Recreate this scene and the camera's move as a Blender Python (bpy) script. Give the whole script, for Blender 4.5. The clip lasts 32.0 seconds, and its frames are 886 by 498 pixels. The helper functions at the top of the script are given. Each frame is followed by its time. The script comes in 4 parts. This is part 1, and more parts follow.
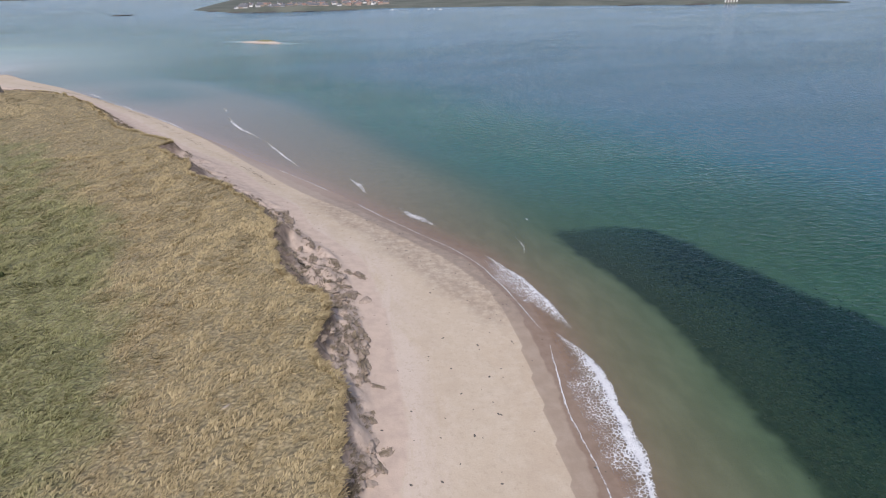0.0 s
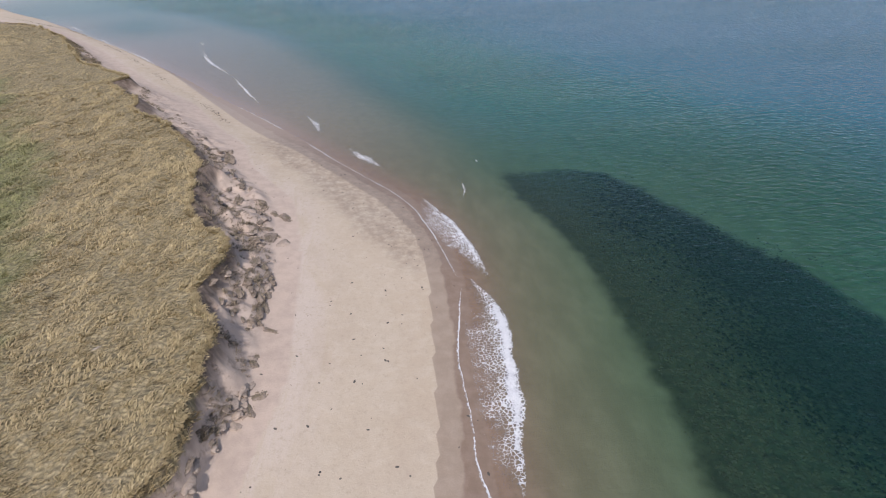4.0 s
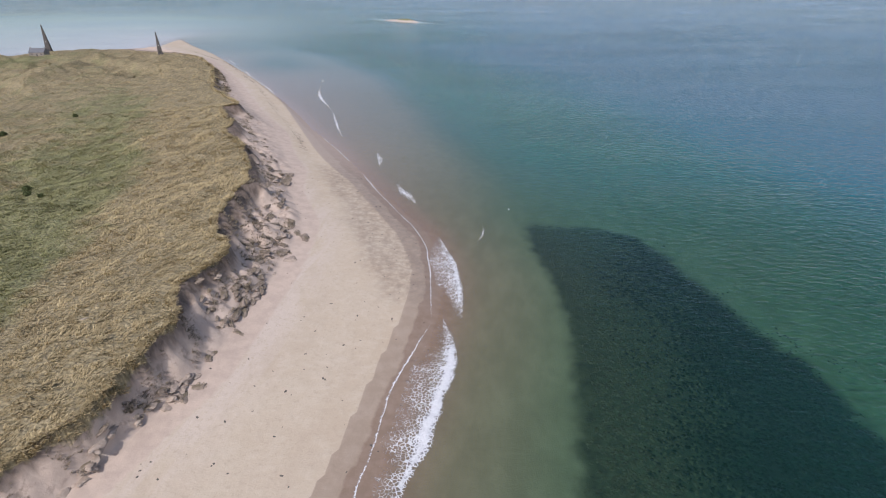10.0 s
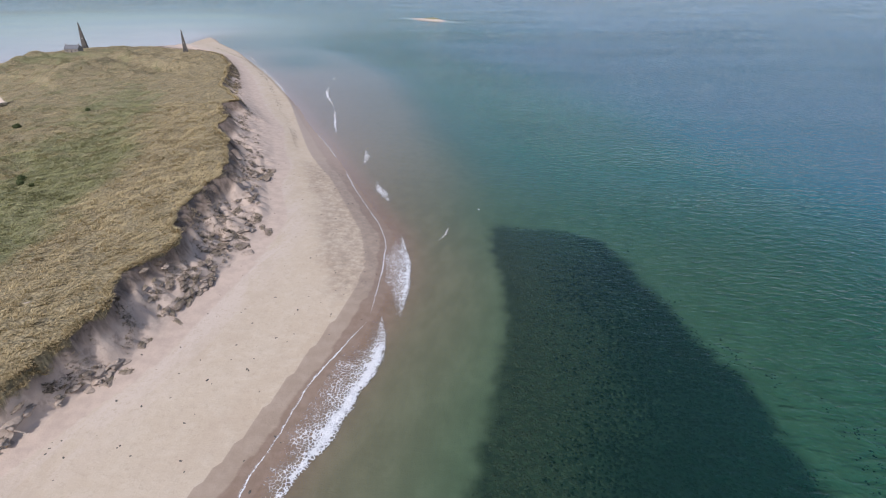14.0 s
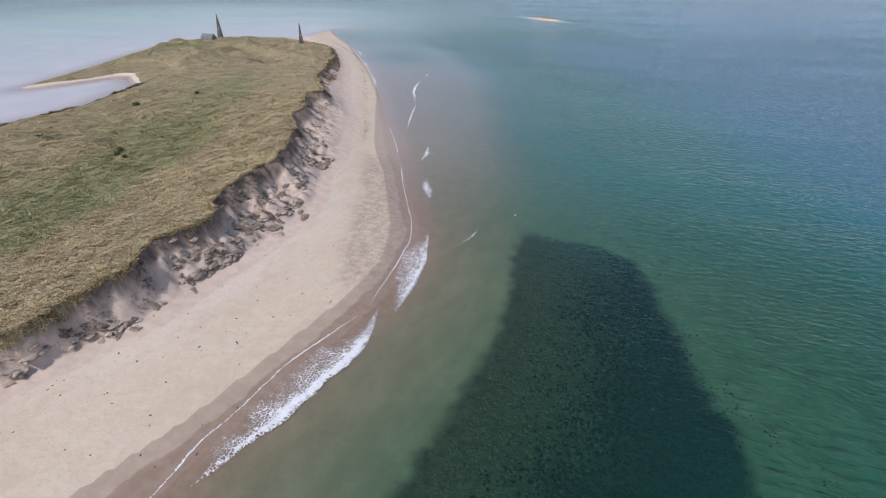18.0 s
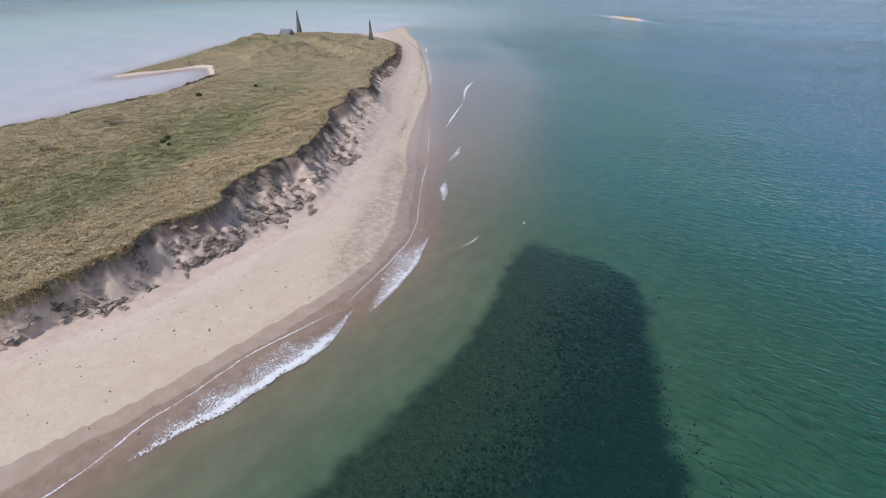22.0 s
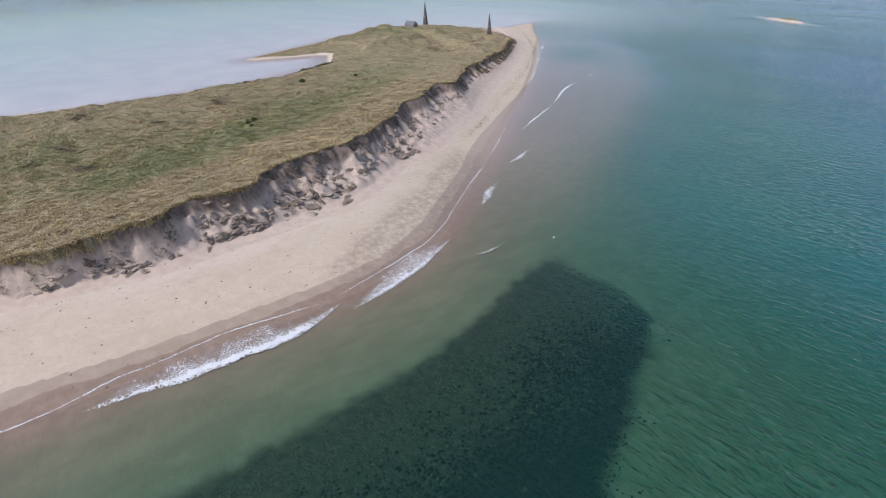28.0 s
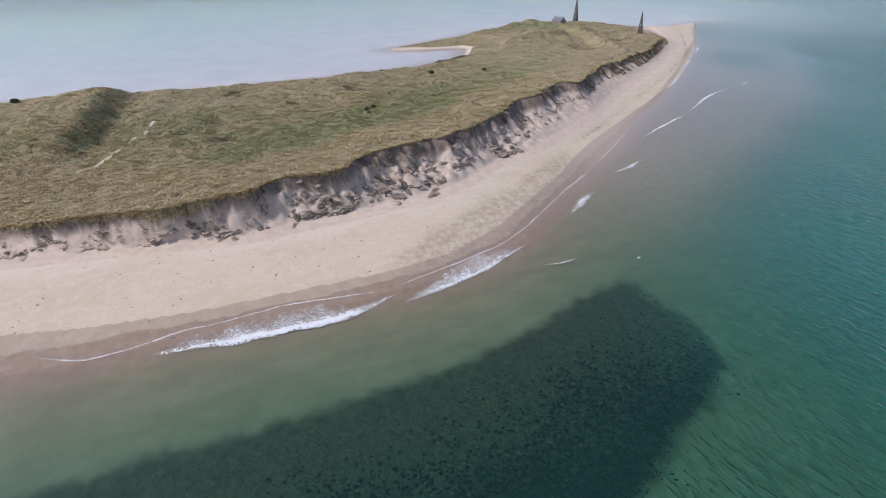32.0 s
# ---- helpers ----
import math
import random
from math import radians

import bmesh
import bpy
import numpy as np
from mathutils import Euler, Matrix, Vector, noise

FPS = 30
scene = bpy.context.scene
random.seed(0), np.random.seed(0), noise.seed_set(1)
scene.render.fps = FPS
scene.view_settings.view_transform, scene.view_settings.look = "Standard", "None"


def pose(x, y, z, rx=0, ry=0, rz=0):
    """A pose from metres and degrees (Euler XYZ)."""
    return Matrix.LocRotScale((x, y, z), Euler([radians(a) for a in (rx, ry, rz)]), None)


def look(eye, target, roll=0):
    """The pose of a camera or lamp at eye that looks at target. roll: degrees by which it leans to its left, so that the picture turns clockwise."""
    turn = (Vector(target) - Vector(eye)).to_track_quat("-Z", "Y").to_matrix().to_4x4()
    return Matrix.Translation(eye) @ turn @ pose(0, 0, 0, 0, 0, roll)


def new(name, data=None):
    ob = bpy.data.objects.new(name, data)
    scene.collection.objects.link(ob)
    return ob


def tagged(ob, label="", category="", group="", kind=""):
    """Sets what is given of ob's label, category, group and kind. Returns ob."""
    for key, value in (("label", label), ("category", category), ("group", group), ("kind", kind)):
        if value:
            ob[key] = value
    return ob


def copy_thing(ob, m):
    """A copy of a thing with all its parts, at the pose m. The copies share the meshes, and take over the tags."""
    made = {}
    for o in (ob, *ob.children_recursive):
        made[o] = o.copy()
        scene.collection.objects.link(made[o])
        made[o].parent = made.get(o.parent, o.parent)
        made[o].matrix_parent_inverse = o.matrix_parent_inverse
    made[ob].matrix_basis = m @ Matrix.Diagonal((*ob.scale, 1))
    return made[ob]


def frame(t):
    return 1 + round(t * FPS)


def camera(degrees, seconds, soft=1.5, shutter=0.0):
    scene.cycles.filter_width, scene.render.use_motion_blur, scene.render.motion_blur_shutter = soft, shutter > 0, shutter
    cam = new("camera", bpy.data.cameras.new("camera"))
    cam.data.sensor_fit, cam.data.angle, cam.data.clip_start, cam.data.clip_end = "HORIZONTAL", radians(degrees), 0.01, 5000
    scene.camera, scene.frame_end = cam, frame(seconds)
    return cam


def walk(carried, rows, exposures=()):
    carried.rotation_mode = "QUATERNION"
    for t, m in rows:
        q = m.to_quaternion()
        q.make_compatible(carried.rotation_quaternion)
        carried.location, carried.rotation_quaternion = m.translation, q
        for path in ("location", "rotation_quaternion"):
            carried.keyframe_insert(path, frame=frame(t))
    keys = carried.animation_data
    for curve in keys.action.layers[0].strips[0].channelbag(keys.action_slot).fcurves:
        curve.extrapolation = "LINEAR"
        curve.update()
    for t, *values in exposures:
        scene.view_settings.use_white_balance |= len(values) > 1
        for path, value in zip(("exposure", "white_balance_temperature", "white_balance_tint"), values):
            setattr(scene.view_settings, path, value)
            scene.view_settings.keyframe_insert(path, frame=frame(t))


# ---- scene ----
cam = camera(78.1, 32.0, soft=1.1)
METRES, EYE, TILT, LEAN, TURN = 188.2, 80.0, -2.137, 3.983, -12.274
ROWS = [
    (0.0, 0.0, 0.0, 0.0, 1.27, -24.87, -2.74),
    (0.5, 0.0139, 0.002, -0.0005, 1.62, -24.98, -2.73),
    (1.0, 0.0293, 0.0048, -0.0009, 2.02, -25.43, -2.69),
    (1.5, 0.0458, 0.0078, -0.0011, 2.38, -26.05, -2.68),
    (2.0, 0.063, 0.0113, -0.0016, 2.7, -26.85, -2.61),
    (2.5, 0.0808, 0.0147, -0.0017, 2.94, -28.27, -2.55),
    (3.0, 0.0994, 0.0187, -0.0018, 3.16, -30.24, -2.52),
    (3.5, 0.1182, 0.0227, -0.0009, 3.39, -31.2, -2.49),
    (5.5, 0.1879, 0.0359, 0.005, 3.56, -30.67, -2.24),
    (6.0, 0.2035, 0.0377, 0.0066, 3.49, -27.38, -2.26),
    (6.5, 0.2193, 0.0382, 0.0071, 3.38, -26.66, -2.24),
    (7.0, 0.2342, 0.0383, 0.0082, 3.28, -26.58, -2.27),
    (7.5, 0.2485, 0.0378, 0.0089, 4.05, -26.52, -2.38),
    (8.0, 0.2624, 0.0368, 0.0097, 7.78, -26.6, -2.79),
    (8.5, 0.2777, 0.0367, 0.0109, 12.8, -26.9, -3.18),
    (9.0, 0.2925, 0.0377, 0.0115, 15.4, -27.07, -3.3),
    (9.5, 0.3063, 0.0391, 0.0124, 17.3, -27.23, -3.37),
    (10.0, 0.3194, 0.0412, 0.0127, 18.76, -27.29, -3.46),
    (10.5, 0.3329, 0.0442, 0.013, 19.99, -27.36, -3.48),
    (11.0, 0.3469, 0.048, 0.014, 21.04, -27.43, -3.48),
    (11.5, 0.3614, 0.0527, 0.0149, 21.77, -27.49, -3.47),
    (12.0, 0.3761, 0.0578, 0.0159, 22.21, -27.52, -3.44),
    (12.5, 0.3911, 0.0637, 0.0173, 22.4, -27.56, -3.39),
    (13.0, 0.4063, 0.0699, 0.0186, 22.46, -27.58, -3.36),
    (13.5, 0.4216, 0.0763, 0.0202, 22.5, -27.61, -3.32),
    (15.5, 0.4839, 0.1065, 0.0256, 27.86, -28.01, -3.35),
    (16.0, 0.4997, 0.1155, 0.0271, 30.19, -28.18, -3.4),
    (16.5, 0.5145, 0.1254, 0.0284, 31.85, -28.3, -3.41),
    (17.0, 0.529, 0.1353, 0.0296, 32.92, -28.38, -3.37),
    (17.5, 0.543, 0.1453, 0.0308, 34.04, -28.44, -3.35),
    (18.0, 0.5564, 0.1556, 0.0322, 35.86, -28.58, -3.39),
    (18.5, 0.5697, 0.1668, 0.0335, 37.86, -28.75, -3.39),
    (19.0, 0.582, 0.1782, 0.0347, 39.61, -28.88, -3.39),
    (19.5, 0.594, 0.1899, 0.0365, 41.54, -29.03, -3.35),
    (20.0, 0.6054, 0.2023, 0.0376, 43.41, -29.15, -3.31),
    (20.5, 0.6162, 0.2148, 0.039, 44.36, -29.22, -3.25),
    (21.0, 0.6263, 0.2277, 0.0399, 44.75, -29.25, -3.15),
    (21.5, 0.6361, 0.2409, 0.0408, 44.88, -29.29, -3.03),
    (22.0, 0.6452, 0.2541, 0.0419, 44.97, -29.36, -2.94),
    (22.5, 0.6538, 0.2664, 0.0427, 44.96, -29.36, -2.88),
    (23.0, 0.6622, 0.2799, 0.0434, 44.96, -29.4, -2.78),
    (23.5, 0.6703, 0.2928, 0.0444, 44.94, -29.41, -2.73),
    (24.0, 0.6783, 0.3063, 0.0461, 45.09, -29.48, -2.67),
    (24.5, 0.6856, 0.3186, 0.0477, 46.48, -29.6, -2.74),
    (25.0, 0.6932, 0.3318, 0.0488, 48.73, -29.78, -2.73),
    (25.5, 0.7007, 0.3451, 0.0498, 50.09, -29.89, -2.72),
    (27.5, 0.7241, 0.3964, 0.0501, 57.43, -30.38, -2.57),
    (28.0, 0.7286, 0.4088, 0.0508, 59.82, -30.6, -2.58),
    (28.5, 0.7326, 0.4213, 0.0514, 61.88, -30.78, -2.53),
    (29.0, 0.7361, 0.4334, 0.0516, 63.81, -30.94, -2.52),
    (29.5, 0.7393, 0.4455, 0.052, 65.71, -31.09, -2.45),
    (30.0, 0.7419, 0.4582, 0.0524, 67.9, -31.27, -2.32),
    (30.5, 0.7441, 0.4702, 0.0525, 69.98, -31.4, -2.22),
    (31.0, 0.7455, 0.4826, 0.0526, 71.96, -31.52, -2.1),
    (31.5, 0.7466, 0.4945, 0.0522, 73.89, -31.61, -1.96),
    (32.0, 0.7475, 0.5069, 0.0522, 75.66, -31.71, -1.81),
]
walk(cam, [(t, pose(0, 0, EYE, TILT, LEAN, TURN) @ pose(METRES * x, METRES * y, METRES * z, 90 + pitch, roll, yaw)) for t, x, y, z, yaw, pitch, roll in ROWS], [(0.0, 0.01, 6280.0, 17.0), (13.0, 0.06, 6120.0, 16.5), (32.0, 0.09, 6000.0, 16.0)])

# ---- light ----
SUN_AZ, SUN_EL = 190.0, 50.0          # degrees clockwise from +y, and above the horizon
_az, _el = radians(SUN_AZ), radians(SUN_EL)
SUN_DIR = Vector((math.sin(_az) * math.cos(_el), math.cos(_az) * math.cos(_el), math.sin(_el)))
world = bpy.data.worlds.new("sky")
scene.world = world
world.use_nodes = True
_wt = world.node_tree
_sky = _wt.nodes.new("ShaderNodeTexSky")
_sky.sky_type = "NISHITA"
_sky.sun_disc = False
_sky.sun_elevation, _sky.sun_rotation = _el, _az
_sky.altitude, _sky.air_density, _sky.dust_density, _sky.ozone_density = 60, 1.0, 2.2, 0.9
_wt.links.new(_sky.outputs[0], _wt.nodes["Background"].inputs[0])
_wt.nodes["Background"].inputs[1].default_value = 0.135
sun = new("sun", bpy.data.lights.new("sun", "SUN"))
sun.data.energy, sun.data.angle, sun.data.color = 3.1, radians(0.6), (1.0, 0.955, 0.89)
sun.matrix_world = look(SUN_DIR * 900, (0, 0, 0))


# ---- materials ----
class Mat:
    """A small builder of node materials."""

    def __init__(self, name):
        self.m = bpy.data.materials.new(name)
        self.m.use_nodes = True
        self.t = self.m.node_tree
        self.bsdf = self.t.nodes["Principled BSDF"]
        self.out = self.t.nodes["Material Output"]

    def n(self, kind, **sets):
        node = self.t.nodes.new("ShaderNode" + kind)
        for k, v in sets.items():
            setattr(node, k, v)
        return node

    def put(self, v, socket):
        if isinstance(v, bpy.types.NodeSocket):
            self.t.links.new(v, socket)
        else:
            if socket.type == "RGBA" and len(v) == 3:
                v = (*v, 1)
            socket.default_value = v

    def coords(self, scale=(1, 1, 1), turn=0.0):
        mp = self.n("Mapping")
        self.t.links.new(self.n("NewGeometry").outputs["Position"], mp.inputs[0])
        mp.inputs["Scale"].default_value = scale
        mp.inputs["Rotation"].default_value = (0, 0, radians(turn))
        return mp.outputs[0]

    def noise(self, scale, detail=4.0, rough=0.55, stretch=(1, 1, 1), turn=0.0, warp=0.0):
        nz = self.n("TexNoise")
        self.put(self.coords(stretch, turn), nz.inputs["Vector"])
        nz.inputs["Scale"].default_value, nz.inputs["Detail"].default_value = scale, detail
        nz.inputs["Roughness"].default_value, nz.inputs["Distortion"].default_value = rough, warp
        return nz.outputs[0]

    def ramp(self, v, lo, hi, a=0.0, b=1.0, smooth=True):
        mr = self.n("MapRange", interpolation_type="SMOOTHSTEP" if smooth else "LINEAR")
        self.put(v, mr.inputs[0])
        for k, x in zip((1, 2, 3, 4), (lo, hi, a, b)):
            mr.inputs[k].default_value = x
        return mr.outputs[0]

    def mix(self, f, a, b, blend="MIX"):
        mx = self.n("Mix", data_type="RGBA", blend_type=blend)
        self.put(f, mx.inputs[0])
        self.put(a, mx.inputs[6])
        self.put(b, mx.inputs[7])
        return mx.outputs[2]

    def math(self, op, a, b=0.0, c=0.0):
        mt = self.n("Math", operation=op)
        for v, s in zip((a, b, c), mt.inputs):
            self.put(v, s)
        return mt.outputs[0]

    def attr(self, name):
        return self.n("Attribute", attribute_name=name).outputs["Fac"]

    def bump(self, height, strength=0.5, distance=0.1, normal=None):
        b = self.n("Bump")
        b.inputs["Strength"].default_value, b.inputs["Distance"].default_value = strength, distance
        self.put(height, b.inputs["Height"])
        if normal is not None:
            self.put(normal, b.inputs["Normal"])
        return b.outputs[0]

    def done(self, color, rough=0.9, normal=None, spec=0.3, **more):
        self.put(color, self.bsdf.inputs["Base Color"])
        self.put(rough, self.bsdf.inputs["Roughness"])
        self.bsdf.inputs["Specular IOR Level"].default_value = spec
        if normal is not None:
            self.put(normal, self.bsdf.inputs["Normal"])
        for k, v in more.items():
            self.put(v, self.bsdf.inputs[k])
        return self.m


def mat_ground():
    m = Mat("dune_sand_and_turf")
    big, mid, fine = m.noise(0.035, 5), m.noise(0.35, 5, 0.6), m.noise(3.0, 4, 0.65)
    dry = m.mix(m.ramp(big, 0.35, 0.65), (0.485, 0.405, 0.305), (0.455, 0.37, 0.27))
    dry = m.mix(m.ramp(mid, 0.4, 0.7, 0, 0.6), dry, (0.525, 0.452, 0.352))
    streak = m.noise(0.05, 6, 0.7, (3.2, 0.7, 1), -6, 0.8)
    dry = m.mix(m.math("MULTIPLY", m.attr("upper"), m.ramp(streak, 0.3, 0.62)), dry, (0.535, 0.455, 0.38))
    dry = m.mix(m.ramp(m.noise(0.9, 6, 0.78), 0.5, 0.68, 0, 0.5), dry, (0.375, 0.30, 0.222))
    dry = m.mix(m.ramp(fine, 0.55, 0.8, 0, 0.35), dry, (0.36, 0.30, 0.24))
    dry = m.mix(m.ramp(m.noise(0.13, 6, 0.68, (1.4, 0.6, 1), -20), 0.45, 0.7, 0, 0.45), dry, (0.425, 0.345, 0.258))
    pale = m.mix(m.ramp(mid, 0.3, 0.7), (0.51, 0.41, 0.33), (0.43, 0.345, 0.28))
    sand = m.mix(m.attr("face"), dry, pale)
    # dark root soil, with the shade under the overhang mixed into its colour
    root_shaded = m.mix(m.ramp(m.noise(0.9, 5, 0.7, (1, 1, 0.35)), 0.35, 0.65), (0.115, 0.088, 0.068), (0.225, 0.174, 0.138))
    patchy = m.math("MULTIPLY", m.attr("cliff"), m.ramp(m.noise(0.42, 6, 0.7), 0.5, 0.64, 0, 0.6))
    sand = m.mix(m.math("MAXIMUM", patchy, m.math("MULTIPLY", m.attr("scarp"), m.ramp(m.noise(0.35, 5, 0.65), 0.05, 0.36))), sand, root_shaded)
    wetc = m.mix(m.ramp(mid, 0.35, 0.7), (0.222, 0.158, 0.112), (0.27, 0.20, 0.148))
    soak = m.ramp(m.math("ADD", m.attr("soak"), m.math("MULTIPLY", m.math("SUBTRACT", m.noise(0.1, 4), 0.5), 0.6)), 0.4, 0.5)
    wetc = m.mix(soak, m.mix(m.ramp(mid, 0.35, 0.7), (0.315, 0.245, 0.18), (0.36, 0.285, 0.215)), wetc)
    wet = m.ramp(m.math("ADD", m.attr("wet"), m.math("MULTIPLY", m.math("SUBTRACT", mid, 0.5), 0.25)), 0.4, 0.55)
    wetc = m.mix(m.math("MULTIPLY", m.attr("shoal"), 0.7), wetc, (0.37, 0.298, 0.24))
    sand = m.mix(wet, sand, wetc)
    damp = m.math("MULTIPLY", m.attr("damp"), m.ramp(m.noise(0.5, 6, 0.72), 0.3, 0.66))
    sand = m.mix(m.math("MULTIPLY", damp, 0.6), sand, (0.21, 0.165, 0.13))
    wrack = m.math("MULTIPLY", m.attr("wrack"), m.ramp(m.noise(0.8, 5, 0.7), 0.5, 0.62))
    algae = m.mix(m.ramp(m.noise(0.8, 5, 0.7), 0.4, 0.75), (0.013, 0.015, 0.012), (0.04, 0.04, 0.025))
    algae = m.mix(m.attr("olive"), algae, m.mix(m.ramp(m.noise(0.5, 6, 0.75), 0.35, 0.7), (0.03, 0.033, 0.02), (0.088, 0.08, 0.05)))
    shoal = m.mix(m.ramp(mid, 0.35, 0.7), (0.25, 0.207, 0.148), (0.305, 0.252, 0.184))
    inshore = m.mix(m.ramp(m.noise(0.12, 6, 0.65, (1.6, 0.7, 1)), 0.35, 0.7), (0.178, 0.152, 0.098), (0.222, 0.19, 0.126))
    sand = m.mix(m.attr("bed"), sand, m.mix(m.attr("shoal"), inshore, shoal))
    sand = m.mix(m.attr("flat"), sand, m.mix(m.ramp(big, 0.35, 0.65), (0.545, 0.485, 0.485), (0.475, 0.425, 0.43)))
    sand = m.mix(m.attr("weed"), sand, algae)
    sand = m.mix(m.math("MULTIPLY", wrack, 0.45), sand, (0.10, 0.075, 0.055))
    straw = m.mix(m.ramp(mid, 0.3, 0.7), (0.27, 0.222, 0.126), (0.38, 0.313, 0.182))
    green = m.mix(m.ramp(mid, 0.3, 0.7), (0.185, 0.19, 0.086), (0.27, 0.266, 0.128))
    turf = m.mix(m.ramp(m.math("ADD", m.attr("green"), m.math("MULTIPLY", m.math("SUBTRACT", m.noise(0.075, 6, 0.68), 0.5), 1.3)), 0.3, 0.75), straw, green)
    turf = m.mix(m.ramp(m.noise(1.3, 5, 0.75, (1, 0.6, 1), 25), 0.48, 0.68, 0, 0.4), turf, (0.12, 0.102, 0.056))
    turf = m.mix(m.ramp(m.noise(1.7, 5, 0.75, (0.6, 1.2, 1), -15), 0.55, 0.72, 0, 0.35), turf, (0.34, 0.29, 0.18))
    cell = m.n("TexVoronoi", feature="F1")
    warp = m.n("TexNoise")
    m.put(m.coords(), warp.inputs["Vector"])
    warp.inputs["Scale"].default_value = 0.8
    m.put(m.mix(1.0, m.coords((1.0, 1.25, 0)), warp.outputs["Color"], "ADD"), cell.inputs["Vector"])
    cell.inputs["Scale"].default_value = 1.1
    dome = cell.outputs["Distance"]
    # thatch and crease shade between tussocks, then lit tops, painted into the turf colour
    turf = m.mix(m.ramp(dome, 0.3, 0.75, 0, 0.55), turf, (0.10, 0.083, 0.046))
    turf = m.mix(m.ramp(dome, 0.05, 0.4, 0.5, 0.0), turf, m.mix(m.attr("green"), (0.42, 0.345, 0.195), (0.315, 0.30, 0.148)))
    edge = m.ramp(m.math("ADD", m.attr("turf"), m.math("MULTIPLY", m.math("SUBTRACT", m.noise(0.5, 5, 0.65), 0.5), 0.5)), 0.42, 0.58)
    col = m.mix(edge, sand, turf)
    rel = m.math("ADD", m.math("MULTIPLY", mid, 0.6), m.math("MULTIPLY", fine, 0.22))
    tuss = m.math("MULTIPLY", m.math("SUBTRACT", m.math("MULTIPLY", m.noise(2.2, 4, 0.7), 0.5), dome), edge)
    nrm = m.bump(tuss, 0.9, 0.55, m.bump(rel, 0.75, 0.35))
    return m.done(col, m.ramp(wet, 0, 1, 0.95, 0.52), nrm, 0.35)


def mat_sea():
    """Clear shallow water: tinted see-through over the bed, cloudier with depth, and a rippled mirror of the sky."""
    m = Mat("sea_water")
    t = m.t
    d = m.attr("depth")
    patch = m.noise(0.006, 5, 0.6, (1, 2.6, 1), -20)
    chop = m.noise(0.38, 1.5, 0.5, (0.72, 1.3, 1), 0, 0.3)
    ripple = m.noise(1.05, 1.5, 0.5, (0.75, 1.3, 1), 0, 0.3)
    gust = m.ramp(m.noise(0.011, 4, 0.6, (0.7, 1.8, 1), 15), 0.3, 0.7, 0.65, 1.25)
    wave = m.math("ADD", m.math("MULTIPLY", chop, 0.65), m.math("MULTIPLY", ripple, 0.33))
    lively = m.math("MULTIPLY", m.math("MULTIPLY", m.ramp(m.attr("calm"), 0, 1, 1.0, 0.12), gust), m.ramp(d, 0.8, 3.4, 0.04, 1.0))
    # overstated ripple height in the depth tint paints light and dark ripples
    ripple_tint = m.math("MULTIPLY", m.math("SUBTRACT", wave, 0.49), m.math("MULTIPLY", lively, 2.3))
    d2 = m.math("MAXIMUM", m.math("ADD", m.math("MULTIPLY", d, m.ramp(patch, 0.25, 0.75, 0.95, 1.06, False)), ripple_tint), 0.0)

    def fade(k):
        return m.math("POWER", 2.718, m.math("MULTIPLY", d2, -k))

    tint = m.n("CombineColor")
    for s, k in zip(tint.inputs, (0.35, 0.108, 0.158)):
        m.put(fade(k), s)
    clear = m.n("BsdfTransparent")
    m.put(tint.outputs[0], clear.inputs[0])
    body = m.n("BsdfDiffuse")
    deep = m.mix(m.ramp(d2, 0.4, 2.2), (0.08, 0.125, 0.075), (0.022, 0.150, 0.112))
    deep = m.mix(m.ramp(d2, 2.3, 4.9), deep, (0.022, 0.114, 0.142))
    deep = m.mix(m.ramp(d2, 3.8, 8.5), deep, (0.042, 0.100, 0.162))
    slick = m.noise(0.004, 6, 0.6, (0.6, 3.2, 1), -25, 0.6)
    deep = m.mix(m.ramp(slick, 0.42, 0.7, 0, 0.25), deep, (0.022, 0.115, 0.18))
    m.put(deep, body.inputs[0])
    murk = m.math("ADD", m.math("MULTIPLY", m.math("POWER", d2, 3.8), 0.0046), m.math("MULTIPLY", m.math("MULTIPLY", d2, m.attr("stirred")), 0.24))
    cloud = m.math("SUBTRACT", 1.0, m.math("POWER", 2.718, m.math("MULTIPLY", murk, -1.0)))
    waterbody = m.n("MixShader")
    m.put(cloud, waterbody.inputs[0])
    t.links.new(clear.outputs[0], waterbody.inputs[1])
    t.links.new(body.outputs[0], waterbody.inputs[2])
    nrm = m.bump(m.math("MULTIPLY", wave, lively), 1.0, 1.05)
    m.put(nrm, body.inputs["Normal"])
    gloss = m.n("BsdfGlossy")
    m.put(m.ramp(slick, 0.35, 0.65, 0.20, 0.12), gloss.inputs["Roughness"])
    # open-water reflection tinted faintly mauve, standing in for sky haze
    m.put(m.mix(m.attr("calm"), (1.0, 0.96, 1.0), (1.0, 1.0, 1.0)), gloss.inputs["Color"])
    m.put(nrm, gloss.inputs["Normal"])
    fr = m.n("Fresnel")
    fr.inputs["IOR"].default_value = 1.333
    m.put(nrm, fr.inputs["Normal"])
    allof = m.n("MixShader")
    t.links.new(fr.outputs[0], allof.inputs[0])
    t.links.new(waterbody.outputs[0], allof.inputs[1])
    t.links.new(gloss.outputs[0], allof.inputs[2])
    t.links.new(allof.outputs[0], m.out.inputs[0])
    return m.m


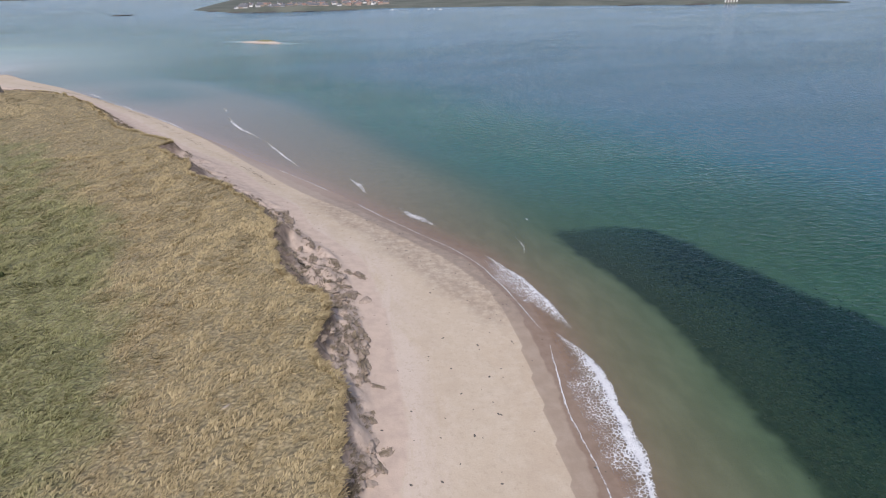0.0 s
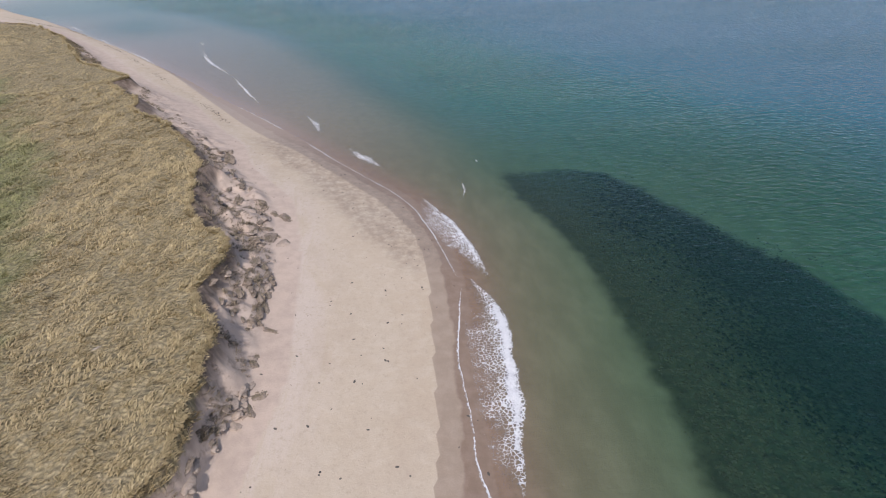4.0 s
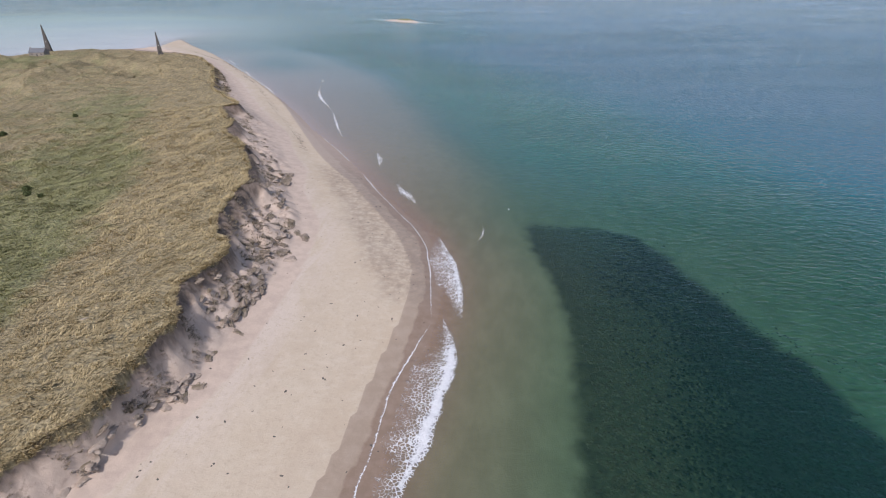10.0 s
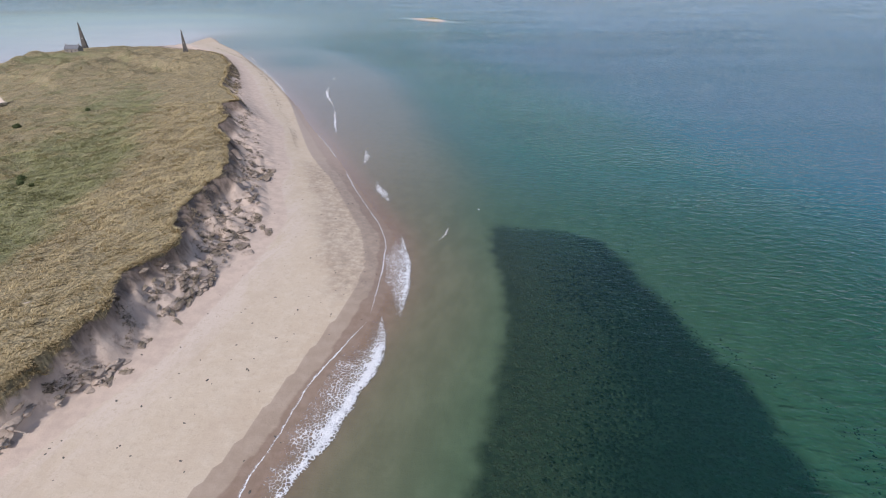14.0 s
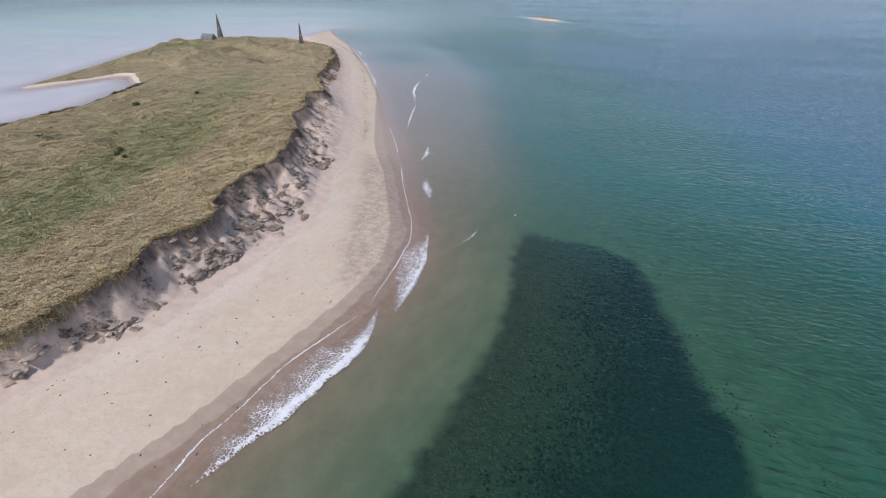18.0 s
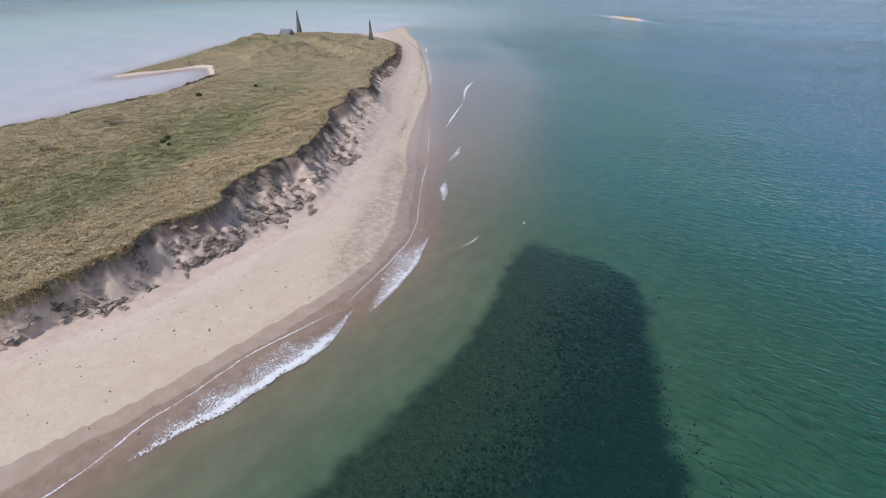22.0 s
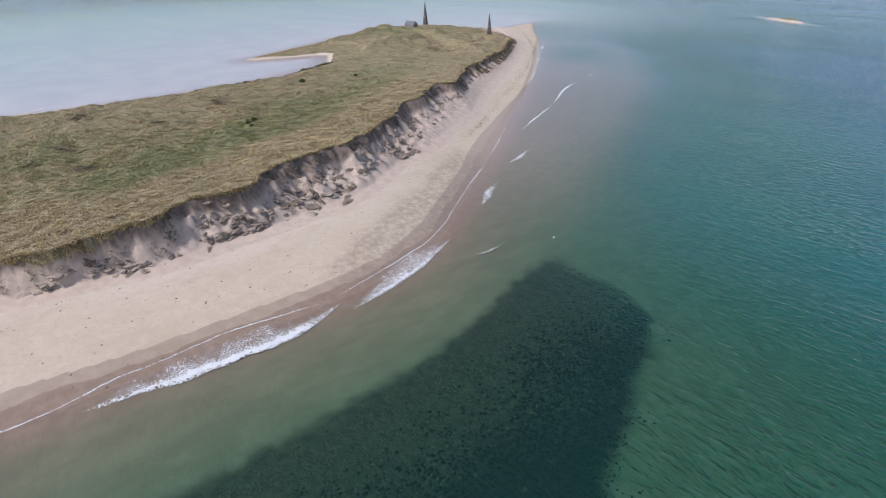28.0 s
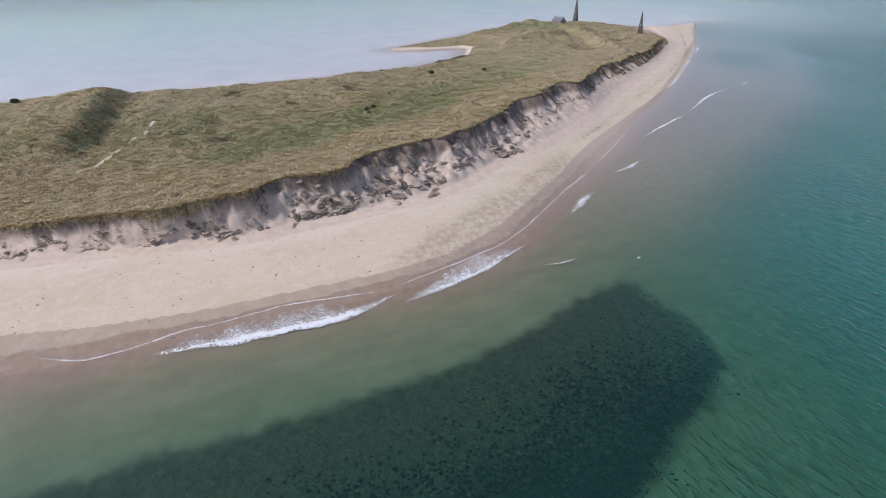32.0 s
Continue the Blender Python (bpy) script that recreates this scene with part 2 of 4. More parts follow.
def mat_foam():
    """Foam: dense where it is thick, a torn net of bubbles where it is thin."""
    m = Mat("sea_foam")
    lace = m.n("TexVoronoi", feature="DISTANCE_TO_EDGE")
    wob = m.n("TexNoise")
    m.put(m.coords(), wob.inputs["Vector"])
    wob.inputs["Scale"].default_value = 0.9
    m.put(m.mix(0.8, m.coords((1, 1, 0)), wob.outputs["Color"], "ADD"), lace.inputs["Vector"])
    lace.inputs["Scale"].default_value = 1.4
    net = m.ramp(lace.outputs[0], 0.0, 0.17, 1.0, 0.0)
    torn = m.noise(0.55, 6, 0.72)
    have = m.math("ADD", m.math("MULTIPLY", net, 0.42), m.math("MULTIPLY", torn, 0.75))
    solid = m.ramp(m.math("ADD", have, m.math("SUBTRACT", m.attr("thick"), 1.0)), 0.0, 0.22)
    clear = m.n("BsdfTransparent")
    mx = m.n("MixShader")
    m.put(solid, mx.inputs[0])
    m.done(m.mix(m.noise(1.6, 5, 0.7), (0.60, 0.61, 0.62), (0.80, 0.80, 0.79)), 0.7, m.bump(m.noise(1.8, 5, 0.75), 1.0, 0.35))
    m.t.links.new(clear.outputs[0], mx.inputs[1])
    m.t.links.new(m.bsdf.outputs[0], mx.inputs[2])
    m.t.links.new(mx.outputs[0], m.out.inputs[0])
    return m.m


def mat_simple(name, a, b, scale=1.0, rough=0.9, bump=0.3, island=False, c=None):
    m = Mat(name)
    col = m.mix(m.ramp(m.noise(scale, 5, 0.62), 0.3, 0.7), a, b)
    if island:
        rnd = m.n("NewGeometry").outputs["Random Per Island"]
        col = m.mix(m.ramp(rnd, 0, 1, 0.0, 0.7, False), col, c or b)
    col = m.mix(m.ramp(m.noise(scale * 6, 4, 0.65), 0.55, 0.8, 0, 0.35), col, tuple(v * 0.55 for v in a))
    return m.done(col, rough, m.bump(m.noise(scale * 3, 4, 0.65), bump, 0.4 / scale * 0.3))


def mat_grass():
    m = Mat("marram_blades")
    rnd = m.n("NewGeometry").outputs["Random Per Island"]
    straw = m.mix(rnd, (0.36, 0.29, 0.156), (0.58, 0.475, 0.28))
    green = m.mix(rnd, (0.23, 0.235, 0.105), (0.37, 0.355, 0.18))
    g = m.math("ADD", m.attr("green"), m.math("MULTIPLY", m.math("SUBTRACT", m.noise(0.075, 6, 0.68), 0.5), 1.3))
    col = m.mix(m.ramp(g, 0.3, 0.75), straw, green)
    col = m.mix(m.ramp(m.noise(0.8, 5, 0.7, (1, 0.7, 1), 25), 0.45, 0.66, 0, 0.3), col, (0.22, 0.18, 0.10))
    m.done(col, 0.75, None, 0.2)
    thin = m.n("BsdfTranslucent")
    m.put(col, thin.inputs[0])
    mx = m.n("MixShader")
    mx.inputs[0].default_value = 0.3
    m.t.links.new(m.bsdf.outputs[0], mx.inputs[1])
    m.t.links.new(thin.outputs[0], mx.inputs[2])
    m.t.links.new(mx.outputs[0], m.out.inputs[0])
    return m.m


M_GROUND, M_SEA, M_FOAM, M_GRASS = mat_ground(), mat_sea(), mat_foam(), mat_grass()
M_WEED = mat_simple("brown_seaweed", (0.006, 0.008, 0.008), (0.013, 0.015, 0.012), 0.25, 0.8, 0.3, True, (0.026, 0.028, 0.018))
M_OLIVE = mat_simple("olive_seaweed", (0.038, 0.034, 0.022), (0.07, 0.058, 0.038), 0.35, 0.8, 0.3, True, (0.105, 0.086, 0.056))
M_CLUMP = mat_simple("root_bound_sand", (0.29, 0.234, 0.187), (0.42, 0.342, 0.276), 1.4, 0.9, 0.6)
M_SLUMP = mat_simple("root_matted_sand", (0.20, 0.16, 0.125), (0.31, 0.25, 0.20), 1.4, 0.9, 0.6)
M_TURF = mat_simple("dead_turf", (0.18, 0.146, 0.10), (0.28, 0.23, 0.16), 1.2, island=True, c=(0.14, 0.114, 0.08))
M_STONE = mat_simple("weathered_stone", (0.075, 0.068, 0.062), (0.12, 0.108, 0.098), 0.35, 0.9)
M_SLATE = mat_simple("grey_slate", (0.10, 0.105, 0.115), (0.16, 0.165, 0.175), 0.6, 0.6)
M_DARK = mat_simple("dark_opening", (0.03, 0.03, 0.03), (0.05, 0.05, 0.05), 1.0)
M_LEAF = mat_simple("shrub_leaves", (0.05, 0.068, 0.026), (0.085, 0.11, 0.04), 0.8, island=True, c=(0.115, 0.125, 0.05))
M_BARK = mat_simple("shrub_bark", (0.09, 0.07, 0.05), (0.13, 0.10, 0.07), 2.0)
M_ROCK = mat_simple("shore_rock", (0.06, 0.055, 0.05), (0.11, 0.10, 0.085), 0.3)
# pasture green greyed, so the distance haze sits in the colour
M_FIELD = mat_simple("hazed_pasture", (0.08, 0.09, 0.072), (0.14, 0.148, 0.118), 0.012)
M_RENDERW = mat_simple("white_render", (0.70, 0.69, 0.66), (0.78, 0.77, 0.74), 0.2)
M_HOUSE = mat_simple("village_stone", (0.30, 0.25, 0.21), (0.40, 0.33, 0.27), 0.2)
M_PANTILE = mat_simple("red_pantile", (0.25, 0.155, 0.125), (0.31, 0.20, 0.165), 0.3)


# ---- the lie of the land ----
def lattice(ix, iy, seed):
    h = (ix.astype(np.int64) * 374761393 + iy.astype(np.int64) * 668265263 + seed * 974634777) & 0x7FFFFFFF
    h = ((h ^ (h >> 13)) * 1274126177) & 0x7FFFFFFF
    return ((h ^ (h >> 16)) & 0xFFFF) / 65535.0


def fbm(x, y, size, octaves=4, seed=1, gain=0.5):
    """Smooth random relief from -1 to 1; size: the width of its largest forms, in metres."""
    out, amp, total = np.zeros(np.broadcast(x, y).shape), 1.0, 0.0
    for o in range(octaves):
        u, v = x / size + 17.3 * o, y / size - 9.1 * o
        iu, iv = np.floor(u), np.floor(v)
        fu, fv = u - iu, v - iv
        fu, fv = fu * fu * (3 - 2 * fu), fv * fv * (3 - 2 * fv)
        a, b = lattice(iu, iv, seed + o), lattice(iu + 1, iv, seed + o)
        c, d = lattice(iu, iv + 1, seed + o), lattice(iu + 1, iv + 1, seed + o)
        out += amp * ((a + (b - a) * fu) * (1 - fv) + (c + (d - c) * fu) * fv)
        total += amp
        amp *= gain
        size /= 2
    return out / total * 2 - 1


def step(a, b, x):
    s = np.clip((x - a) / (b - a), 0, 1)
    return s * s * (3 - 2 * s)


_YS = np.arange(-6000.0, 6001.0, 1.0)


def curve(pairs, soft=9):
    """x along the shore as a smooth function of y."""
    ys, xs = np.array(sorted(pairs)).T
    v = np.interp(_YS, ys, xs)
    k = np.ones(soft) / soft
    for _ in range(2):
        v = np.convolve(np.pad(v, soft // 2, mode="edge"), k, "valid")
    return lambda y: np.interp(y, _YS, v)


# waterline, edge of the dry sand, foot of the dune cliff, its crest, and the crest's height
water_x = curve([(-6000, -900), (-400, -60), (-150, -5), (-60, 18), (0, 31), (18, 36), (36, 39), (55, 40), (80, 43), (105, 45), (125, 44), (150, 37), (163, 27),
                 (190, 10), (218, -8), (240, -22), (270, -44), (300, -62), (345, -94), (385, -122), (432, -158), (515, -222), (580, -282), (632, -321), (660, -420), (6000, -420)], 15)
dry_x = curve([(-6000, -915), (-400, -75), (-150, -20), (-60, 5), (0, 17), (16, 21), (33, 27), (58, 32.5), (78, 34.5), (100, 36.5), (106, 37), (125, 36), (146, 28), (170, 13), (190, 1),
               (207, -12), (225, -24), (250, -38), (300, -66), (365, -103), (450, -166), (545, -247), (620, -316), (640, -420), (6000, -420)], 7)
haul_x = curve([(-6000, 60), (100, 34), (110, 29), (125, 22), (146, 12), (170, 0), (207, -19), (215, -19), (6000, -19)], 7)
toe_x = curve([(-6000, -960), (-400, -120), (-150, -55), (-60, -30), (10, -17), (40, -9), (53, -5), (63, -3), (72, 0), (92, 0), (118, 0), (135, -2), (148, -4), (176, -20),
               (196, -25), (221, -40), (251, -54), (288, -82), (323, -104), (376, -137), (428, -174), (468, -203), (500, -245), (521, -275), (560, -330), (640, -420), (6000, -420)], 7)
crest_x = curve([(-6000, -985), (-400, -145), (-150, -75), (-60, -48), (0, -27), (15, -22), (35, -16.5), (44, -12), (50, -8), (62, -5), (70, -5), (78, -5.5), (85, -9), (90, -12), (96, -11), (103, -7), (110, -7),
                 (114, -14), (120, -18), (130, -21), (142, -23), (155, -24), (165, -28), (175, -34), (190, -42), (203, -53), (207, -57), (220, -60), (235, -70), (243, -76), (250, -78), (258, -75), (275, -88),
                 (300, -110), (334, -127), (381, -152), (414, -174), (453, -205), (482, -245), (510, -285), (540, -340), (640, -430), (6000, -430)], 5)
crest_z = curve([(-6000, 10), (0, 10.5), (15, 11), (35, 12.5), (48, 14), (75, 15.5), (110, 16), (165, 16), (245, 16), (300, 13), (380, 10.5), (414, 10), (470, 8), (520, 5), (6000, 4)], 25)

# the landward shore, from south to north: a spit and a small bay, then the far side of the point
BACK = [(-1300, -6000), (-330, -400), (-285, -120), (-270, -32), (-256, 25), (-238, 98), (-234, 160), (-236, 225), (-262, 290), (-283, 304), (-303, 317), (-311, 312), (-321, 283), (-333, 256),
        (-339, 255), (-350, 285), (-368, 330), (-398, 390), (-418, 440), (-414, 480), (-396, 518), (-336, 538), (-308, 558), (-317, 600), (-322, 634)]


def back_distance(x, y):
    """Metres inland from the landward shore; negative on its flats."""
    d2 = np.full(x.shape, 1e12)
    inside = np.zeros(x.shape, bool)
    ring = BACK + [(4000, 634), (4000, -6000)]
    for (ax, ay), (bx, by) in zip(BACK, BACK[1:]):
        ex, ey = bx - ax, by - ay
        s = np.clip(((x - ax) * ex + (y - ay) * ey) / (ex * ex + ey * ey), 0, 1)
        d2 = np.minimum(d2, (x - ax - s * ex) ** 2 + (y - ay - s * ey) ** 2)
    for (ax, ay), (bx, by) in zip(ring, ring[1:] + ring[:1]):
        if ay != by:
            inside ^= ((ay > y) != (by > y)) & (x < (bx - ax) * (y - ay) / (by - ay) + ax)
    return np.where(inside, 1, -1) * np.sqrt(d2)


def mound(x, y, cx, cy, rx, ry, turn=0.0):
    c, s = math.cos(radians(turn)), math.sin(radians(turn))
    u, v = ((x - cx) * c + (y - cy) * s) / rx, (-(x - cx) * s + (y - cy) * c) / ry
    return np.exp(-(u * u + v * v))


weed_west = curve([(-300, 58), (-60, 66), (23, 71), (50, 73), (80, 76), (105, 76.5), (125, 74), (150, 67), (163, 67), (400, 67)], 9)
weed_east = curve([(-300, 190), (-60, 160), (20, 147), (60, 138), (77, 133), (86, 131), (97, 129), (103, 126), (121, 119), (135, 113), (147, 109), (155, 105), (160, 100), (163.5, 90), (165.5, 74), (400, 74)], 3)


def weed_mask(x, y):
    edge = 1.3 * fbm(x, y, 7, 4, 91) + 0.8 * fbm(x, y, 2.0, 2, 93)
    return np.minimum(np.minimum(x - weed_west(y) + edge * 1.6, weed_east(y) - x + edge), (165 - y) + edge)


def ridge(x, y, ax, ay, bx, by, height, gentle, steep):
    """A dune ridge along a line, steeper on its right-hand side."""
    ex, ey = bx - ax, by - ay
    ln = math.hypot(ex, ey)
    s = ((x - ax) * ex + (y - ay) * ey) / ln
    d = ((x - ax) * ey - (y - ay) * ex) / ln
    return height * np.exp(-(d / np.where(d > 0, steep, gentle)) ** 2) * np.exp(-(np.maximum(np.maximum(-s, s - ln), 0) / 14) ** 2)


def crest_wobble(y):
    """Bites out of the turf edge."""
    return 1.9 * fbm(y * 0 + 3.0, y, 10, 2, 5) + 1.3 * fbm(y * 0 + 8.0, y, 3.2, 2, 6)


def land(x, y):
    """Heights of the ground sheet, with the masks that its surface follows."""
    w, dr, tx, cx, cz = water_x(y), dry_x(y), toe_x(y), crest_x(y), crest_z(y)
    cx = cx + crest_wobble(y)
    db = back_distance(x, y)
    slant = 0.95 - 0.17 * step(140, 215, y)
    # sea bed
    off = np.maximum((x - w) * slant, 0)
    shelf = np.clip((y - 145) * 0.235, 0, 62)
    off = np.where(y > 632, np.hypot(np.maximum(x + 326, 0), y - 632), off)
    depth = np.interp(np.maximum(off / (1 + shelf / 17), off - shelf * 0.9), [0, 8, 20, 36, 60, 100, 160, 300, 700, 6000], [0, 0.22, 0.66, 1.5, 2.05, 2.55, 3.9, 7.2, 10, 12])
    depth = depth * (1 + 0.5 * step(150, 230, y) * step(25, 190, off)) + 1.0 * mound(x, y, -140, 474, 26, 45, 40)
    bed = -depth + 0.12 * fbm(x, y, 30, 3, 11) * np.minimum(depth, 1)
    # beach
    k = np.clip((x - w) / np.minimum(dr - w, -0.5), 0, 1)
    k2 = np.clip((x - dr) / np.minimum(tx - dr, -0.5), 0, 1)
    sand = 1.1 * k + 3.1 * k2 ** 1.3 + 0.10 * fbm(x, y, 14, 4, 21) * k2
    # cliff
    u = np.clip((x - tx) / np.minimum(cx - tx, -1.0), 0, 1)
    rough = (fbm(x, y, 7, 3, 31) * 0.24 + fbm(x, y, 2.8, 2, 33) * 0.2) * np.sin(np.pi * u) * (1 - 0.6 * step(190, 225, y))
    up = np.interp(u + rough, [0, 0.12, 0.66, 0.76, 0.93, 1.0, 1.2], [0, 0.08, 0.46, 0.62, 0.95, 1.0, 1.0])
    cliff = 4.2 + (cz - 4.2) * up + (0.7 * fbm(x, y, 2.6, 2, 35) + 0.5 * fbm(x, y, 6, 2, 36)) * np.sin(np.pi * u) * (1 - 0.6 * step(190, 225, y))
    # dune back
    inland = np.maximum(cx - x, 0)
    low = 8.6 + 1.2 * fbm(x, y, 60, 3, 41)
    dune = low + (cz - low) * np.exp(-(inland / 42.0) ** 1.5) + (0.9 * fbm(x, y, 22, 3, 43) + 0.6 * fbm(x, y, 4.6, 2, 47) + 0.22 * fbm(x, y, 2.4, 1, 48)) * step(0, 9, inland)
    south = 23 - 0.14 * (x + 108) - y + 2.5 * fbm(x, y, 20, 3, 57)
    dune += (6.5 * step(-9, 6, south) * np.exp(-(np.maximum(south, 0) / 45) ** 2) - 1.6 * np.exp(-((south + 9) / 8) ** 2)) * step(-240, -205, x) * (1 - step(-112, -78, x))
    dune += 2.2 * mound(x, y, -383, 418, 30, 20, 60) - 3.5 * mound(x, y, -306, 413, 28, 13, 12)
    dune += ridge(x, y, -262, 345, -263, 412, 4.2, 15, 6) + ridge(x, y, -263, 412, -192, 384, 4.0, 14, 6)
    dune += (0.9 * fbm(x, y, 17, 2, 44) + 0.7 * fbm(x, y, 8, 2, 45)) * step(22, 60, inland)
    dune -= 4.6 * mound(x, y, -206, 370, 20, 12, -20) + 3.4 * mound(x, y, -212, 424, 17, 10, 30)
    dune -= 2.4 * mound(x, y, -92, 80, 9, 6, 10) + 2.0 * mound(x, y, -126, 80, 8, 5, 30)
    dune += (2.8 * fbm(x, y, 26, 3, 59) + 2.4 * fbm(x, y, 11, 2, 60)) * step(310, 360, y) * (1 - 0.7 * step(440, 470, y))
    dune -= 1.6 * step(430, 470, y)
    for sx, sy, sz, sr in ((-380.4, 501, 5.2, 16), (-245.9, 468.3, 7.7, 14), (-350, 454, 8.6, 13)):
        dune = dune + (sz - dune) * mound(x, y, sx, sy, sr, sr)
    h = np.where(x > cx, np.where(x > tx, sand, cliff), dune)
    point = 1 - step(500, 532, y + 0.35 * (x + 290))
    h = np.where(x < tx, 2.6 + (h - 2.6) * point, h)
    rise = np.interp(db, [-4000, -1500, -400, -60, 0, 3, 6, 10, 16, 30, 60], [-6, -3.2, -0.8, -0.22, 0, 0.8, 2.0, 2.9, 4.0, 6.0, 30.0])
    h = np.where(db < 60, np.minimum(h, rise + 0.3 * fbm(x, y, 12, 3, 51) * (db > 2)), h)
    rad = np.hypot(x + 330, y - 634)
    bed = bed + (-np.minimum(0.012 * rad, 8) - bed) * step(480, 634, y)
    h = np.where((x > w) | (y > 634), np.where(db < 0, np.maximum(bed, np.minimum(rise, -0.05)), bed), h)
    bend = step(0.2, 2.9, np.arctan2(np.maximum(y - 634, 0), x + 330))
    h = np.where(y > 634, -(1 - bend) * np.minimum(0.012 * rad, 8) + bend * np.interp(-rad, [-4000, -1500, -400, -60, 0], [-6, -3.2, -0.8, -0.22, 0]), h)
    flat = np.where(y > 634, bend, 1.0) * step(0, 25, -db) * step(-2.5, -1.0, h)
    bar = mound(x, y, -257, 81, 13, 1.8, 129)
    h = np.where(bar > 0.25, np.maximum(h, -0.35 + 1.1 * bar), h)
    # the sand islet and its pale shoal
    isl = mound(x, y, -98, 822, 80, 15, -37)
    h = np.maximum(h, -6.0 + 7.3 * isl + 2.8 * mound(x, y, -86, 814, 17, 8, -37) + 0.5 * fbm(x, y, 25, 3, 66) * isl)
    turf = step(-1.5, 0.5, cx - x) * step(3, 5.5, db + 1.5 * fbm(x, y, 8, 3, 53)) * point
    turf = np.maximum(turf, step(1.9, 2.5, h + 0.5 * fbm(x, y, 9, 3, 67)) * (y > 700))
    flat = np.maximum(flat, 0.35 * step(0.0, 0.3, h) * (y > 700))
    face = (x > cx) & (x <= tx + 6)
    wet = np.where(x >= dr, 1.0, np.where(x > dr - 0.8, 0.5, 0.0))
    wet = np.where((db < 3) | (y > 640), 1 - step(0.12, 0.35, h), wet)
    damp = step(-3, 5, x - haul_x(y) + 3 * fbm(x, y, 9, 3, 69)) * step(-3, 3, w - x) * step(102, 116, y + 4 * fbm(x, y, 9, 3, 70)) * (1 - step(198, 216, y))
    line = np.exp(-((x - (dr * 0.62 + tx * 0.38) - 2.0 * fbm(x * 0, y, 30, 3, 61)) / 1.3) ** 2) * step(210, 240, y)
    green = 0.9 * mound(x, y, -95, 170, 30, 75, 28) + 0.75 * mound(x, y, -70, 105, 22, 40, 25) + 0.5 * mound(x, y, -50, 78, 12, 22, 20) + 0.6 * mound(x, y, -150, 270, 30, 50, 40) + 0.5 * mound(x, y, -130, 60, 45, 40) + 0.45 * mound(x, y, -360, 350, 30, 50) + 0.8 * mound(x, y, -340, 432, 30, 16, 50)
    green = green * 0.46 + 0.38 * step(14, 70, inland)
    green = np.where(y > 700, 1.0, green)
    bare = np.zeros(x.shape)
    for track, width in (([(-137, 54), (-117, 50), (-98, 42), (-73, 31), (-60, 16)], 1.9), ([(-24, 91), (-22, 84), (-24, 79), (-29, 73)], 0.9), ([(-27, 108), (-18, 107), (-9, 103)], 0.6)):
        for (ax, ay), (bx, by) in zip(track, track[1:]):
            ex, ey = bx - ax, by - ay
            q = np.clip(((x - ax) * ex + (y - ay) * ey) / (ex * ex + ey * ey), 0, 1)
            bare = np.maximum(bare, np.exp(-((x - ax - q * ex) ** 2 + (y - ay - q * ey) ** 2) / width ** 2))
    inface = (x > cx - 0.3) * (x < tx)
    ragged = 1.5 * fbm(x, y, 3, 2, 65) + 1.6 * fbm(x, y, 8, 3, 64)
    weed = step(-1.4, 2.8, x - weed_west(y) + ragged) * step(-1.0, 3.5, weed_east(y) - x + ragged) * step(-1.5, 8.0, 165 - y + ragged)
    olive = 1 - step(-16, 16, x + 12 * fbm(x, y, 22, 4, 99) - 102 + 0.1 * (y - 60))
    bedmask = step(0, 13, x - w) * (h < 0)
    scarp = step(0.70, 0.82, u + 0.6 * rough) * (x > cx - 0.6) * (x < tx)
    turf = turf * (1 - bare * np.where(x < -50, 0.40 + 0.2 * step(-0.3, 0.2, fbm(x, y, 6, 3, 63)), 0.5 * step(-0.35, 0.2, fbm(x, y, 5, 3, 63))))
    return h, dict(olive=olive, shoal=step(150, 250, y - 0.5 * np.maximum(x - 60, 0)), upper=step(0.45, 0.85, k2), flat=flat, scarp=scarp, cliff=inface * np.sin(np.pi * u), weed=weed, bed=bedmask, soak=1 - k, turf=turf, face=face.astype(float), wet=wet, damp=damp, wrack=line, green=np.clip(green, 0, 1), back=db)


def spaced(parts):
    """Grid lines: stretches of (start, end, spacing)."""
    out = [np.arange(a, b, s) for a, b, s in parts]
    return np.concatenate(out + [[parts[-1][1]]])


def far_lines(start, end, first, grow=1.22):
    v, s, out = start, first, []
    while abs(v - end) > s:
        v += math.copysign(s, end - start)
        out.append(v)
        s *= grow
    return np.array(out + [end])


def sheet(name, xs, ys, height, masks, material):
    """A ground or water sheet over grid lines, with its masks as attributes."""
    nx, ny = len(xs), len(ys)
    gx, gy = np.meshgrid(xs, ys)
    co = np.stack([gx, gy, height], -1).reshape(-1, 3)
    i = np.arange((nx - 1) * (ny - 1))
    r, c = i // (nx - 1), i % (nx - 1)
    a = r * nx + c
    quads = np.stack([a, a + 1, a + 1 + nx, a + nx], -1)
    me = bpy.data.meshes.new(name)
    me.vertices.add(len(co))
    me.vertices.foreach_set("co", co.ravel().astype(np.float32))
    me.loops.add(quads.size)
    me.loops.foreach_set("vertex_index", quads.ravel().astype(np.int32))
    me.polygons.add(len(quads))
    me.polygons.foreach_set("loop_start", (np.arange(len(quads)) * 4).astype(np.int32))
    me.polygons.foreach_set("use_smooth", np.ones(len(quads), bool))
    me.update(calc_edges=True)
    for key, v in masks.items():
        at = me.attributes.new(key, "FLOAT", "POINT")
        at.data.foreach_set("value", np.asarray(v, np.float32).ravel())
    me.materials.append(material)
    return new(name, me)


